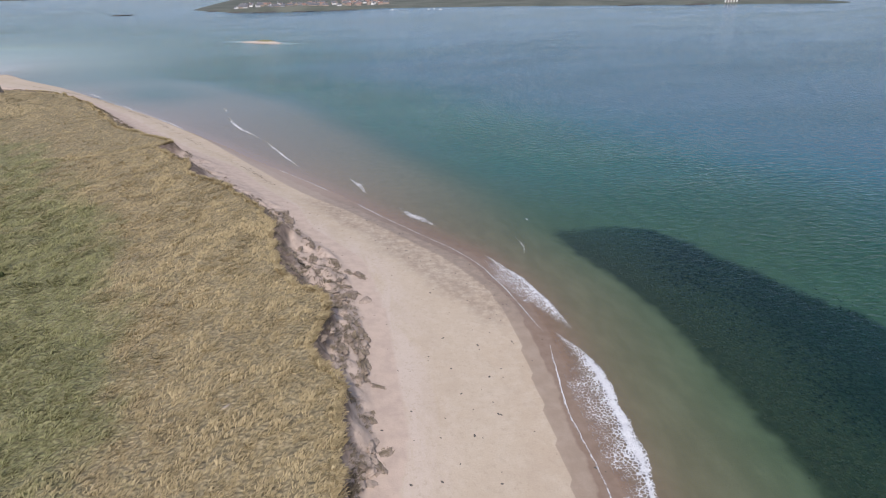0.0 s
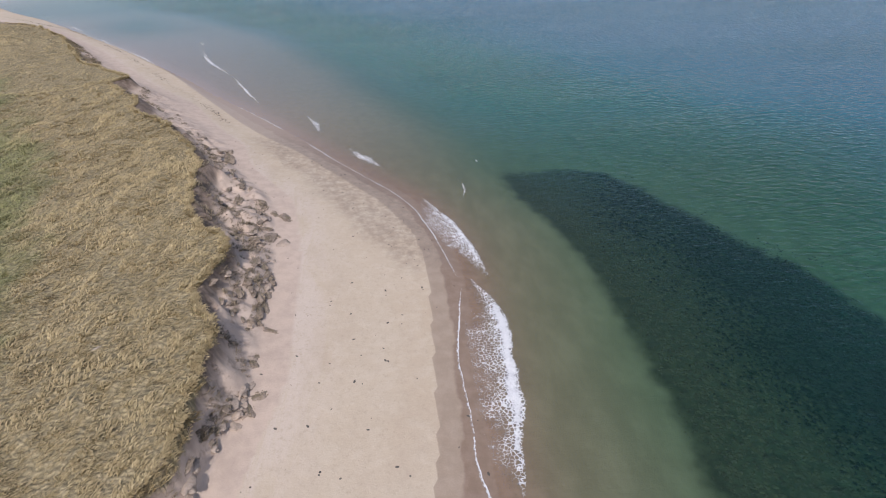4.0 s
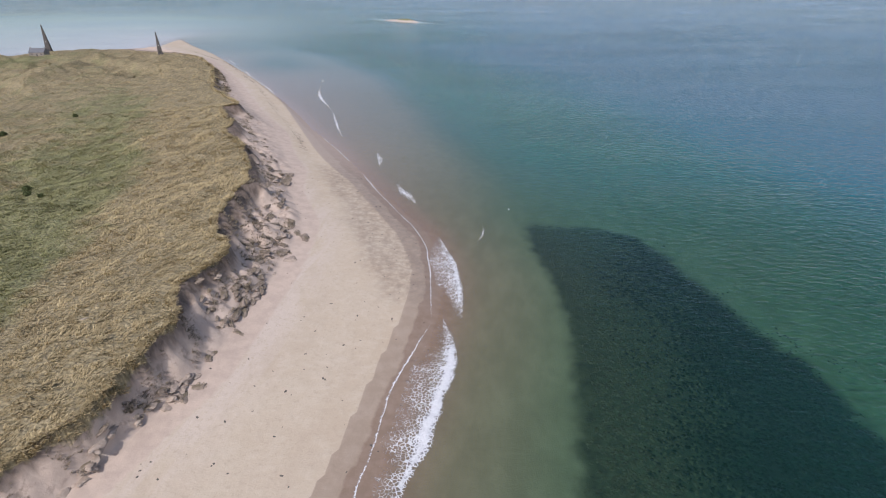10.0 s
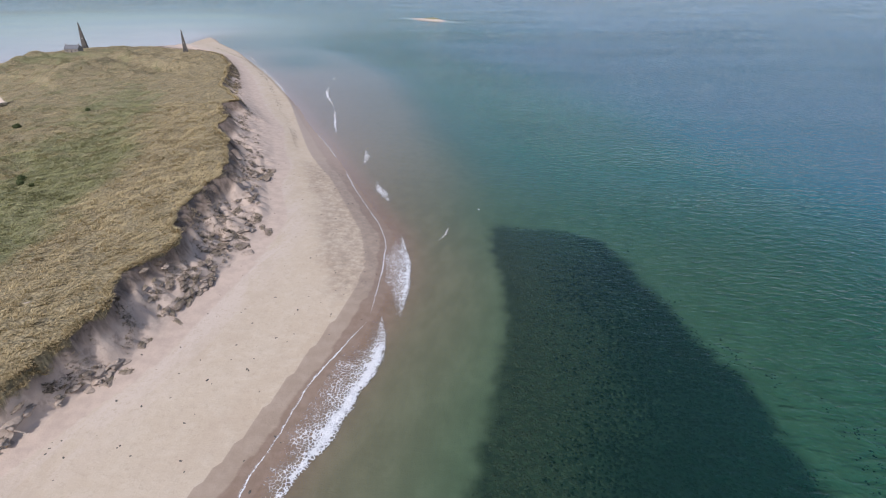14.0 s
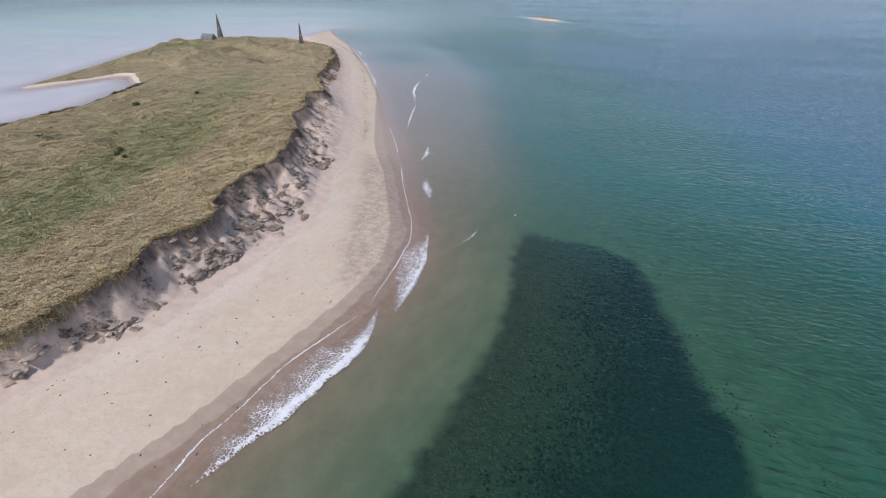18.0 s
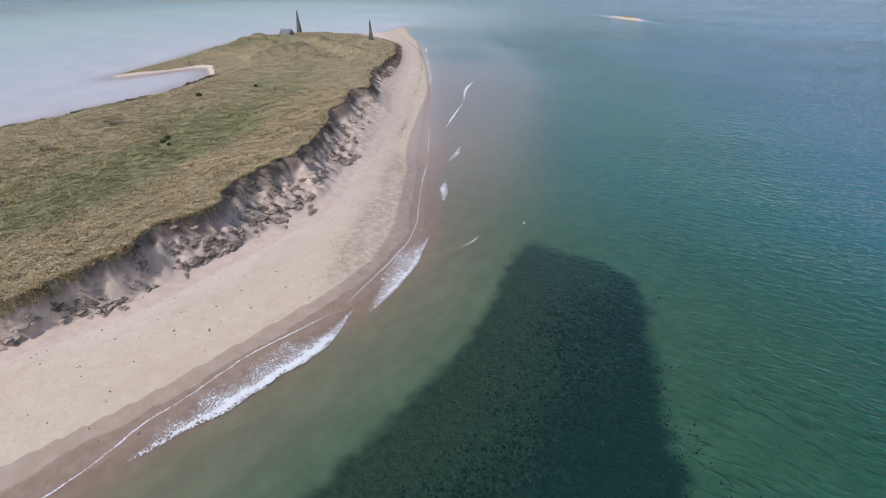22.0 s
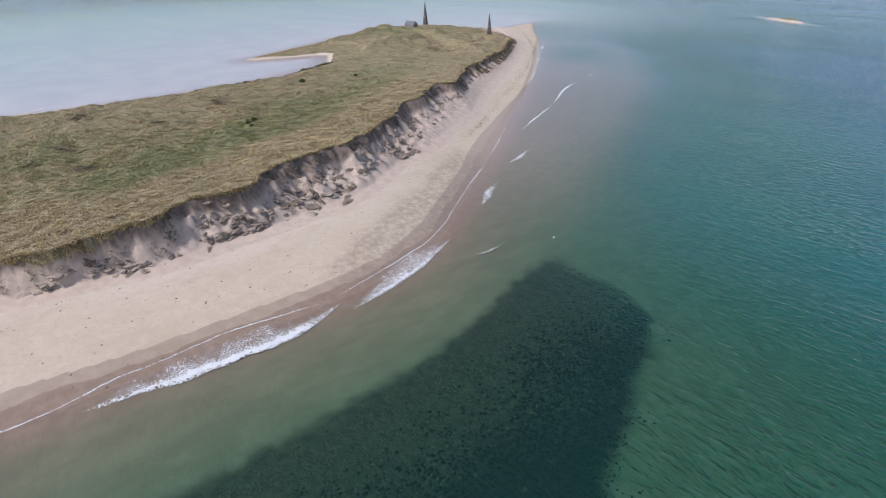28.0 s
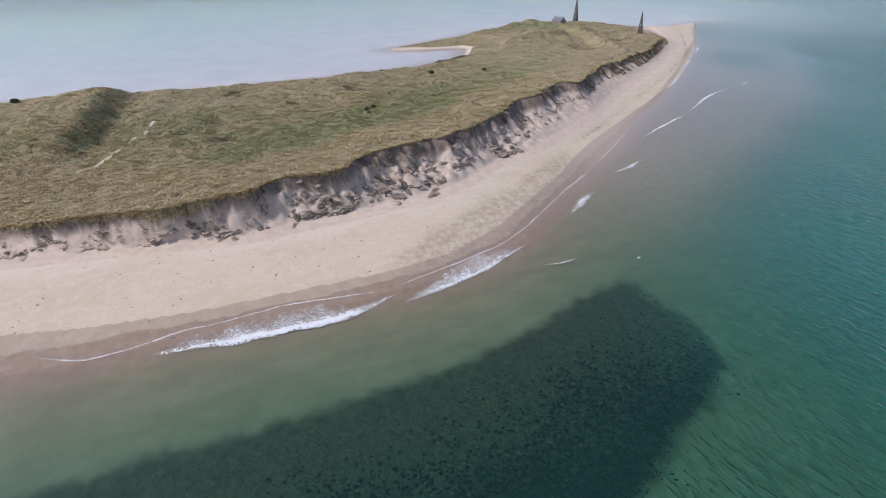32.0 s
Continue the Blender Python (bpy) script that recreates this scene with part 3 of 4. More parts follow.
def soup(name, co, faces_per, masks=None, material=None, smooth=False):
    """A mesh from vertex rows and equal-sized faces (an array of indices)."""
    me = bpy.data.meshes.new(name)
    me.vertices.add(len(co))
    me.vertices.foreach_set("co", np.asarray(co, np.float32).ravel())
    f = np.asarray(faces_per, np.int32)
    me.loops.add(f.size)
    me.loops.foreach_set("vertex_index", f.ravel())
    me.polygons.add(len(f))
    me.polygons.foreach_set("loop_start", (np.arange(len(f)) * f.shape[1]).astype(np.int32))
    if smooth:
        me.polygons.foreach_set("use_smooth", np.ones(len(f), bool))
    me.update(calc_edges=True)
    for key, v in (masks or {}).items():
        at = me.attributes.new(key, "FLOAT", "POINT")
        at.data.foreach_set("value", np.asarray(v, np.float32).ravel())
    if material:
        me.materials.append(material)
    return me


GX = np.concatenate([far_lines(-430, -6000, 4)[::-1], spaced([(-430, -270, 2.0), (-270, -130, 1.4), (-130, -62, 0.9), (-62, 4, 0.6), (4, 52, 0.9), (52, 106, 0.9), (106, 170, 1.5)]), far_lines(170, 6000, 4)])
GY = np.concatenate([far_lines(-60, -6000, 4)[::-1], spaced([(-60, 20, 1.3), (20, 210, 0.7), (210, 260, 0.9), (260, 530, 1.6), (530, 640, 2.5), (640, 760, 5), (760, 900, 3)]), far_lines(900, 6000, 8)])
_gx, _gy = np.meshgrid(GX, GY)
_h, _masks = land(_gx, _gy)
_bd = _masks.pop("back")
_turf_grid = _masks["turf"]
ground = tagged(sheet("ground", GX, GY, _h, _masks, M_GROUND), "pale beach sand, grassy dunes and sandy sea bed", "ground", kind="structure")


def ground_z(x, y):
    """Height of the ground sheet at places."""
    return land(np.asarray(x, float), np.asarray(y, float))[0]


SX = np.concatenate([far_lines(-430, -6500, 6)[::-1], spaced([(-430, 180, 3.0)]), far_lines(180, 6500, 6)])
SY = np.concatenate([far_lines(-90, -6500, 6)[::-1], spaced([(-90, 660, 3.0), (660, 900, 6)]), far_lines(900, 6500, 8)])
_sx, _sy = np.meshgrid(SX, SY)
_sh, _sm = land(_sx, _sy)
_calm = np.maximum(_sm["flat"], 0.5 * step(220, 900, np.hypot(_sx - 60, _sy - 80)))
_dep = np.where(_sm["back"] < -30, np.maximum(-_sh, 0.1), np.maximum(-_sh, 0.0))
sea = tagged(sheet("water", SX, SY, _sx * 0 - 0.0, dict(depth=_dep, calm=_calm, stirred=step(135, 235, _sy) * (1 - _sm["flat"])), M_SEA), "clear green and blue sea water with small ripples", "sea", kind="structure")


# ---- things ----
def part(name, bm, material, parent, label="", smooth=False):
    me = bpy.data.meshes.new(name)
    bm.to_mesh(me)
    bm.free()
    me.materials.append(material)
    if smooth:
        me.polygons.foreach_set("use_smooth", np.ones(len(me.polygons), bool))
    ob = new(name, me)
    ob.parent = parent
    if label:
        ob["label"] = label
    return ob


def box(bm, size, at, bevel=0.0, turn=0.0):
    r = bmesh.ops.create_cube(bm, size=1.0)
    bmesh.ops.transform(bm, matrix=pose(*at, 0, 0, turn) @ Matrix.Diagonal((*size, 1)), verts=r["verts"])
    if bevel:
        bmesh.ops.bevel(bm, geom=list({e for v in r["verts"] for e in v.link_edges}), offset=bevel, segments=1, affect="EDGES")


def taper(bm, base, top, z0, z1):
    """A square shaft that narrows upward."""
    lo = [bm.verts.new((sx * base / 2, sy * base / 2, z0)) for sx, sy in ((-1, -1), (1, -1), (1, 1), (-1, 1))]
    hi = [bm.verts.new((sx * top / 2, sy * top / 2, z1)) for sx, sy in ((-1, -1), (1, -1), (1, 1), (-1, 1))]
    bm.faces.new(lo[::-1])
    bm.faces.new(hi)
    for i in range(4):
        bm.faces.new((lo[i], lo[(i + 1) % 4], hi[(i + 1) % 4], hi[i]))


def beacon(x, y, height, base, turn, label):
    z = float(ground_z([x], [y])[0]) - 0.3
    ob = tagged(new("stone_beacon"), label, "beacon", "navigation beacons")
    ob.matrix_world = pose(x, y, z, 0, 0, turn)
    bm = bmesh.new()
    box(bm, (base * 1.18, base * 1.18, 1.2), (0, 0, 0.5), 0.08)
    part("plinth", bm, M_STONE, ob)
    bm = bmesh.new()
    n, top = 9, 0.75
    for i in range(n):                      # courses, each a touch set in from the one below
        f0, f1 = i / n, (i + 1) / n
        b0, b1 = base + (top - base) * f0, base + (top - base) * f1
        taper(bm, b0 - 0.06, b1, 1.1 + (height - 2.1) * f0, 1.1 + (height - 2.1) * f1)
    shaft = part("shaft", bm, M_STONE, ob)
    bm = bmesh.new()
    taper(bm, top, 0.08, height - 1.0, height)
    part("cap", bm, M_STONE, ob)
    # dark panel on the shaft gives the doorway its shade by colour
    bm = bmesh.new()
    box(bm, (1.1, 0.12, 2.0), (0, -base / 2 + 0.02, 2.1))
    part("doorway", bm, M_DARK, shaft, "dark panel in place of a shaded doorway")
    bm = bmesh.new()
    box(bm, (0.6, 0.4, 0.7), (0, -base / 2 * 0.62 - 0.12, height * 0.4), 0.05)
    part("lamp_box", bm, M_RENDERW, shaft, "small pale lamp box")
    return ob


beacon(-380.4, 501, 25.2, 4.7, 24, "tall slender stone obelisk beacon beside a low cottage")
beacon(-245.9, 468.3, 19.0, 3.9, 30, "slender stone obelisk beacon standing on the grassy dunes")


def gable_house(name, L, W, H, R, wall_mat, roof_mat, chimneys=(1, 1), openings=3):
    """A gabled house round its own base, long side along x."""
    ob = new(name)
    bm = bmesh.new()
    v = [bm.verts.new(p) for p in ((-L / 2, -W / 2, 0), (L / 2, -W / 2, 0), (L / 2, W / 2, 0), (-L / 2, W / 2, 0), (-L / 2, -W / 2, H), (L / 2, -W / 2, H), (L / 2, W / 2, H), (-L / 2, W / 2, H), (-L / 2, 0, H + R), (L / 2, 0, H + R))]
    for f in ((0, 1, 5, 4), (2, 3, 7, 6), (1, 2, 6, 9, 5), (3, 0, 4, 8, 7), (3, 2, 1, 0)):
        bm.faces.new([v[i] for i in f])
    part("wall", bm, wall_mat, ob)
    bm = bmesh.new()
    for s in (-1, 1):
        e, t = 0.25, 0.18
        a = [(-L / 2 - e, s * (W / 2 + e), H - e * R / (W / 2)), (L / 2 + e, s * (W / 2 + e), H - e * R / (W / 2)), (L / 2 + e, 0, H + R), (-L / 2 - e, 0, H + R)]
        lo = [bm.verts.new((p[0], p[1], p[2] + 0.02)) for p in a]
        hi = [bm.verts.new((p[0], p[1], p[2] + 0.02 + t)) for p in a]
        bm.faces.new(lo[::-1])
        bm.faces.new(hi)
        for i in range(4):
            bm.faces.new((lo[i], lo[(i + 1) % 4], hi[(i + 1) % 4], hi[i]))
    roof = part("roof", bm, roof_mat, ob)
    for s, on in zip((-1, 1), chimneys):
        if on:
            bm = bmesh.new()
            box(bm, (0.9, 0.7, 1.5), (s * (L / 2 - 0.6), 0, H + R + 0.3), 0.05)
            part("chimney", bm, wall_mat, roof)
    for i in range(openings):
        bm = bmesh.new()
        x = (i - (openings - 1) / 2) * L / (openings + 0.4)
        door = i == openings // 2
        box(bm, (1.0 if door else 0.95, 0.1, 2.0 if door else 1.15), (x, -W / 2 - 0.01, 1.02 if door else H * 0.55))
        part("door" if door else "window", bm, M_DARK, ob)
    return ob


M_COTTAGE = mat_simple("cottage_stone", (0.20, 0.18, 0.16), (0.28, 0.25, 0.22), 0.5)
cottage = tagged(gable_house("cottage", 13.5, 6.8, 3.3, 3.0, M_COTTAGE, M_SLATE), "small stone cottage with a grey slate roof", "cottage")
cottage.matrix_world = pose(-351, 455, float(ground_z([-351], [455])[0]) - 0.25, 0, 0, 6)


# far shore across the water: a low headland with a village, and fields behind
def far_ground(name, xs, depth, front, height, material, label):
    """A low strip of far land behind its shoreline."""
    ys = np.concatenate([[0, 0.006, 0.015, 0.03], np.linspace(0.05, 1, 20)])
    gx, gv = np.meshgrid(xs, ys)
    gy = front(gx) + gv * depth
    h = height(gx, gy, gv)
    co = np.stack([gx, gy, h], -1).reshape(-1, 3)
    nx = len(xs)
    i = np.arange((nx - 1) * (len(ys) - 1))
    a = (i // (nx - 1)) * nx + i % (nx - 1)
    me = soup(name, co, np.stack([a, a + 1, a + 1 + nx, a + nx], -1), None, material, True)
    return tagged(new(name, me), label, "far shore", kind="structure")


def shore_y(x):
    return np.interp(x, [-420, -330, -230, -113, 40, 139, 435, 676, 887, 1103, 1180, 3200], [1800, 1690, 1560, 1510, 1505, 1529, 1412, 1299, 1203, 1098, 1130, 2200])


def head_z(x, y):
    v = (y - shore_y(x)) / 900
    return head_height(x, y, v)


def head_height(x, y, v):
    ends = step(-400, -310, x) * (1 - step(1050, 1180, x))
    low = (4.5 + 2.5 * fbm(x, y, 220, 4, 81)) * step(0, 0.035, v) * (1 - step(0.75, 1, v)) * ends
    ridge = 9 * step(0.0, 0.03, v) * mound(x, y, -130, 1560, 210, 45, -14) * (0.85 + 0.3 * fbm(x, y, 40, 3, 83)) * ends
    return low + ridge - 0.8


far_ground("headland", np.linspace(-420, 1300, 160), 900, shore_y, head_height, M_FIELD, "low green far headland with a dark rocky shore")
far_ground("far_coast", np.linspace(-4300, -1500, 60), 700, lambda x: 3300 + (x + 1500) * -0.1, lambda x, y, v: 7 * step(0, 0.1, v) * (0.8 + 0.3 * fbm(x, y, 400, 3, 87)) - 1, M_FIELD, "hazy low far coast beyond the bay")


def rock(name, x, y, sx, sy, sz, label, cat="rock", seed=1, group=""):
    bm = bmesh.new()
    bmesh.ops.create_icosphere(bm, subdivisions=3, radius=1.0)
    for v in bm.verts:
        v.co *= 0.8 + 0.45 * noise.noise(v.co * 1.6 + Vector((seed * 3.1, 0, 0)))
        v.co = Vector((v.co.x * sx, v.co.y * sy, v.co.z * sz))
    me = bpy.data.meshes.new(name)
    bm.to_mesh(me)
    bm.free()
    me.materials.append(M_ROCK)
    ob = tagged(new(name, me), label, cat, group)
    ob.location = (x, y, 0)
    return ob


rock("skerry", -510, 1612, 38, 9, 2.2, "low dark rock skerry awash in the sea", seed=2)
for _i, (_x, _l) in enumerate([(-300, 26), (-230, 34), (-150, 40), (-60, 38), (30, 34), (700, 40), (830, 50)]):
    rock("shore_rocks", _x, float(shore_y(np.array([_x * 1.0]))[0]) + 2, _l, 7, 2.4, "dark low rocks along the far shore", "rocks", _i + 5, "far shore rocks")

_rng = np.random.default_rng(4)
HOUSES = [tagged(gable_house("village_house", *d, w, r, (1, c), 3), lab, "house", "village houses")
          for d, w, r, c, lab in (((13, 7, 5.2, 3.0), M_HOUSE, M_PANTILE, 1, "far stone house with a red pantile roof"),
                                  ((11, 7, 4.6, 2.8), M_RENDERW, M_SLATE, 0, "far white rendered house with a slate roof"),
                                  ((16, 8, 5.4, 3.4), M_HOUSE, M_SLATE, 1, "far long stone house with a slate roof"))]
_spots = []
while len(_spots) < 90:
    _x = float(_rng.choice([_rng.uniform(-250, -120), _rng.uniform(-120, 60), _rng.normal(95, 26)]))
    _y = float(shore_y(np.array([_x]))[0]) + float(_rng.uniform(95, 330))
    if all((_x - a) ** 2 + (_y - b) ** 2 > 200 for a, b in _spots):
        _spots.append((_x, _y))
for _i, (_x, _y) in enumerate(_spots):
    _z = float(head_z(np.array([_x]), np.array([_y]))[0]) - 0.3
    _m = pose(_x, _y, _z, 0, 0, float(_rng.uniform(-35, 35)) + (90 if _rng.random() < 0.3 else 0))
    _k = int(_rng.choice([0, 1, 1, 2, 2]))
    if _i < 3:
        HOUSES[_i].matrix_world = _m
    else:
        copy_thing(HOUSES[_k], _m)


def lime_kilns(x, y):
    """A row of tall pale stone arches on the far shore."""
    ob = tagged(new("lime_kilns"), "pale stone kiln arches on the far shore", "kiln")
    ob.matrix_world = pose(x, y, float(head_z(np.array([x * 1.0]), np.array([y * 1.0]))[0]) - 0.5, 0, 0, -22)
    for i in range(5):
        bm = bmesh.new()
        box(bm, (2.6, 7, 9), (-12 + i * 6, 0, 4.5), 0.2)
        part("pier", bm, M_RENDERW, ob)
    # solid dark blocks between the piers stand for the shade inside the arches
    for i in range(4):
        bm = bmesh.new()
        box(bm, (3.4, 6, 6.4), (-9 + i * 6, 1.5, 3.2))
        part("arch_shade", bm, M_DARK, ob, "dark block in place of the shade inside an arch")
    bm = bmesh.new()
    box(bm, (28, 8, 2.2), (0, 0.2, 10.1), 0.2)
    part("parapet", bm, M_RENDERW, ob)
    return ob


lime_kilns(905, 1222)


def boat(x, y, turn, label):
    ob = tagged(new("moored_boat"), label, "boat", "moored boats")
    ob.matrix_world = pose(x, y, 0, 0, 0, turn)
    bm = bmesh.new()
    ring = [(-3.4, -1.0), (-3.4, 1.0), (0.5, 1.35), (2.6, 0.8), (3.8, 0), (2.6, -0.8), (0.5, -1.35)]
    lo = [bm.verts.new((a * 0.86, b * 0.7, -0.3)) for a, b in ring]
    hi = [bm.verts.new((a, b, 0.8)) for a, b in ring]
    bm.faces.new(lo[::-1])
    bm.faces.new(hi)
    for i in range(7):
        bm.faces.new((lo[i], lo[(i + 1) % 7], hi[(i + 1) % 7], hi[i]))
    part("hull", bm, M_RENDERW, ob)
    bm = bmesh.new()
    box(bm, (1.9, 1.5, 1.3), (0.4, 0, 1.4), 0.15)
    part("wheelhouse", bm, M_RENDERW, ob)


for _x, _y, _a in ((236, 1415, 20), (252, 1432, 60), (262, 1400, -20), (150, 1440, 10)):
    boat(_x, _y, _a, "small white boat moored off the far shore")


# ---- sea bed weed ----
def seaweed():
    r = np.random.default_rng(8)
    n = 80000
    x, y = r.uniform(60, 175, n), r.uniform(-70, 168, n)
    inside = np.minimum(np.minimum((x - weed_west(y)) * 0.6, (165 - y) * 0.4), weed_mask(x, y) * 1.2)
    keep = inside > r.uniform(0.3, 3.2, n)
    # loose clumps outside the seaward edge
    ox, oy = r.uniform(100, 185, 9000), r.uniform(0, 160, 9000)
    off = ox - weed_east(oy)
    lone = (off > -1) & (off < 26) & (fbm(ox, oy, 9, 4, 97) > 0.12 + 0.022 * off)
    x, y = np.concatenate([x[keep], ox[lone]]), np.concatenate([y[keep], oy[lone]])
    n = len(x)
    z = ground_z(x, y)
    rad = r.uniform(0.14, 0.5, n) * np.where(x > weed_east(y) + 0.5, 0.6, 0.5 + 0.5 * step(0, 7, weed_mask(x, y)))
    top = r.uniform(0.1, 0.42, n) * rad / 0.55
    k = 6
    ang = np.arange(k) * 2 * np.pi / k + r.uniform(0, 6.3, (n, 1))
    rr = rad[:, None] * r.uniform(0.35, 1.5, (n, k))
    ringv = np.stack([x[:, None] + rr * np.cos(ang), y[:, None] + rr * np.sin(ang), np.repeat(z[:, None] + 0.02, k, 1)], -1)
    crown = np.stack([x + r.uniform(-0.3, 0.3, n) * rad, y + r.uniform(-0.3, 0.3, n) * rad, z + top], -1)[:, None]
    co = np.concatenate([ringv, crown], 1).reshape(-1, 3)
    i = np.arange(n)[:, None, None] * (k + 1)
    tri = np.array([[a, (a + 1) % k, k] for a in range(k)])[None]
    olive = x + 14 * fbm(x, y, 22, 5, 99) + r.normal(0, 5, n) < 100 - 0.09 * (y - 60)
    for sel, mat, lab in ((olive, M_OLIVE, "olive green seaweed bed on the sandy sea floor"), (~olive, M_WEED, "dark seaweed bed growing on the sandy sea floor")):
        idx = np.flatnonzero(sel)
        c2 = co.reshape(n, k + 1, 3)[idx].reshape(-1, 3)
        f2 = (np.arange(len(idx))[:, None, None] * (k + 1) + tri).reshape(-1, 3)
        tagged(new("seaweed_bed", soup("seaweed_bed", c2, f2, None, mat)), lab, "seaweed", kind="stuff")


seaweed()


# ---- foam ----
def foam(points, crest_w, lace_w, crest_t, lace_t, rise, label, fade=0.2, swell=0.0):
    """Surf along a line: a white roller on the points, and a torn net of foam that it leaves towards the beach."""
    p = np.array(points, float)
    seg = np.r_[0, np.cumsum(np.hypot(*np.diff(p, axis=0).T))]
    s = np.arange(0, seg[-1], 0.4)
    px, py = np.interp(s, seg, p[:, 0]), np.interp(s, seg, p[:, 1])
    for q in (px, py):
        q[:] = np.convolve(np.pad(q, 9, mode="reflect", reflect_type="odd"), np.ones(19) / 19, "valid")
    wob = p[0, 0] + p[0, 1]
    px += (0.5 * fbm(s, s * 0 + wob, 6, 4, 71) + 0.22 * fbm(s, s * 0 + wob, 1.5, 2, 73)) * min(1.0, 0.4 + crest_w / 3)
    dx, dy = np.gradient(px), np.gradient(py)
    ln = np.hypot(dx, dy)
    nx, ny = dy / ln, -dx / ln
    flip = np.where(nx < 0, -1, 1)
    nx, ny = nx * flip, ny * flip
    f = s / s[-1]
    end = np.minimum(1, np.minimum(f, 1 - f) / fade) ** 0.8
    cw = crest_w * (0.12 + 0.88 * end) * (0.85 + 0.5 * fbm(s, s * 0 + 9 + wob, 7, 3, 75)) * (1 - swell + 2 * swell * f)
    lw = lace_w * (0.15 + 0.85 * end) * (0.85 + 0.5 * fbm(s, s * 0 + 5 + wob, 13, 3, 76))
    across = np.concatenate([-np.linspace(1, 0, 9)[:-1], [0.25, 0.5, 0.75, 1.0]])
    nc = len(across)
    off = np.where(across < 0, across * lw[:, None], 0) + across.clip(0, 1) * cw[:, None]
    gx, gy = px[:, None] + nx[:, None] * off, py[:, None] + ny[:, None] * off
    roll = np.where(across < 0, np.exp(-(across * 6) ** 2), 1 - across.clip(0, 1) ** 2)
    gz = np.maximum(ground_z(gx, gy), 0) + 0.04 + rise * end[:, None] * roll * (0.75 + 0.6 * fbm(gx, gy, 1.8, 3, 77))
    th = np.where(across < 0, lace_t * (1 - 0.5 * np.abs(across) ** 2) + (crest_t - lace_t) * np.exp(across * 9), crest_t * (1 - 0.45 * across.clip(0, 1) ** 2))
    th = th * (0.35 + 0.65 * end[:, None]) + 0.16 * fbm(gx, gy, 5, 3, 79)
    th[:, 0] -= 0.35
    th[:, -1] -= 0.3
    ob = tagged(new("wave_foam"), label, "foam", "surf along the beach")
    for name, c0, c1 in (("trailing_lace", 0, 7), ("foam_crest", 7, nc - 1)):
        if name == "trailing_lace" and lace_w <= 0:
            continue
        cols = slice(c0, c1 + 1)
        n = c1 - c0 + 1
        co = np.stack([gx[:, cols], gy[:, cols], gz[:, cols]], -1).reshape(-1, 3)
        i = np.arange((n - 1) * (len(s) - 1))
        a = (i // (n - 1)) * n + i % (n - 1)
        piece = new(name, soup(name, co, np.stack([a, a + 1, a + 1 + n, a + n], -1), dict(thick=th[:, cols].ravel()), M_FOAM, True))
        piece.parent = ob
    return ob


foam([(43, 45), (45, 57), (46.5, 65), (48, 74), (49.5, 84), (49, 94), (46.5, 104)], 3.0, 7.5, 0.98, 0.46, 0.55, "white breaking wave with lacy swash rolling onto the beach", 0.3)
foam([(33, 24), (38.5, 33), (39, 44), (37.6, 53), (38.6, 64), (38.6, 77), (41, 89), (43.5, 101)], 0.28, 0.4, 0.86, 0.45, 0.02, "thin curving edge of swash on the wet sand", 0.08)
foam([(51, 104), (49.5, 115), (47.5, 125), (44, 137), (39.5, 149)], 1.7, 6.5, 0.85, 0.56, 0.3, "broken wave spreading lacy foam over the shallows", 0.3)
foam([(43.5, 104), (42, 115), (40, 127), (37, 141), (31, 154), (22, 168), (12, 184), (1, 204)], 0.28, 0.4, 0.84, 0.4, 0.02, "thin line of foam at the water's edge", 0.06)
foam([(29, 173), (24, 179), (20, 186), (17, 195)], 4.0, 1.0, 0.76, 0.4, 0.25, "short fan-shaped breaker over the shallows", 0.5)
foam([(8, 208), (4, 221), (0, 236)], 2.6, 0.8, 0.80, 0.4, 0.2, "short white breaker over the shallows", 0.5)
foam([(-7, 216), (-19, 235), (-33, 255)], 0.6, 0.5, 0.66, 0.3, 0.03, "thin line of foam at the water's edge", 0.1)
foam([(-21, 252), (-32, 278), (-42, 306)], 1.3, 0.8, 0.85, 0.4, 0.15, "thin curling breaker over the shallows", 0.3)
foam([(-42, 306), (-57, 332), (-66, 352), (-72, 377)], 2.8, 1.0, 0.85, 0.4, 0.2, "white breaker over the northern shallows", 0.4)
foam([(-74, 384), (-79, 402)], 3.4, 1.0, 0.72, 0.4, 0.15, "small patch of foam over the northern shallows", 0.5)
foam([(-92, 345), (-107, 367), (-119, 384)], 1.0, 0.6, 0.85, 0.4, 0.05, "thin line of foam at the water's edge", 0.3)
foam([(-140, 412), (-152, 430)], 1.3, 0.6, 0.85, 0.4, 0.05, "short line of foam at the water's edge", 0.3)
foam([(-175, 462), (-196, 490)], 1.4, 0.6, 0.85, 0.4, 0.05, "short line of foam at the water's edge", 0.3)
foam([(52, 146), (54, 152), (53, 158)], 0.9, 0.4, 0.7, 0.3, 0.1, "small curl of foam off the beach", 0.4)
foam([(62, 170), (61, 173)], 0.9, 0.3, 0.8, 0.3, 0.1, "small curl of foam off the beach", 0.4)
foam([(15, -30), (27, -6), (33, 14)], 0.8, 2.0, 0.7, 0.45, 0.03, "lacy swash on the wet sand")


# ---- marram grass ----
WIND = (0.80, 0.45)


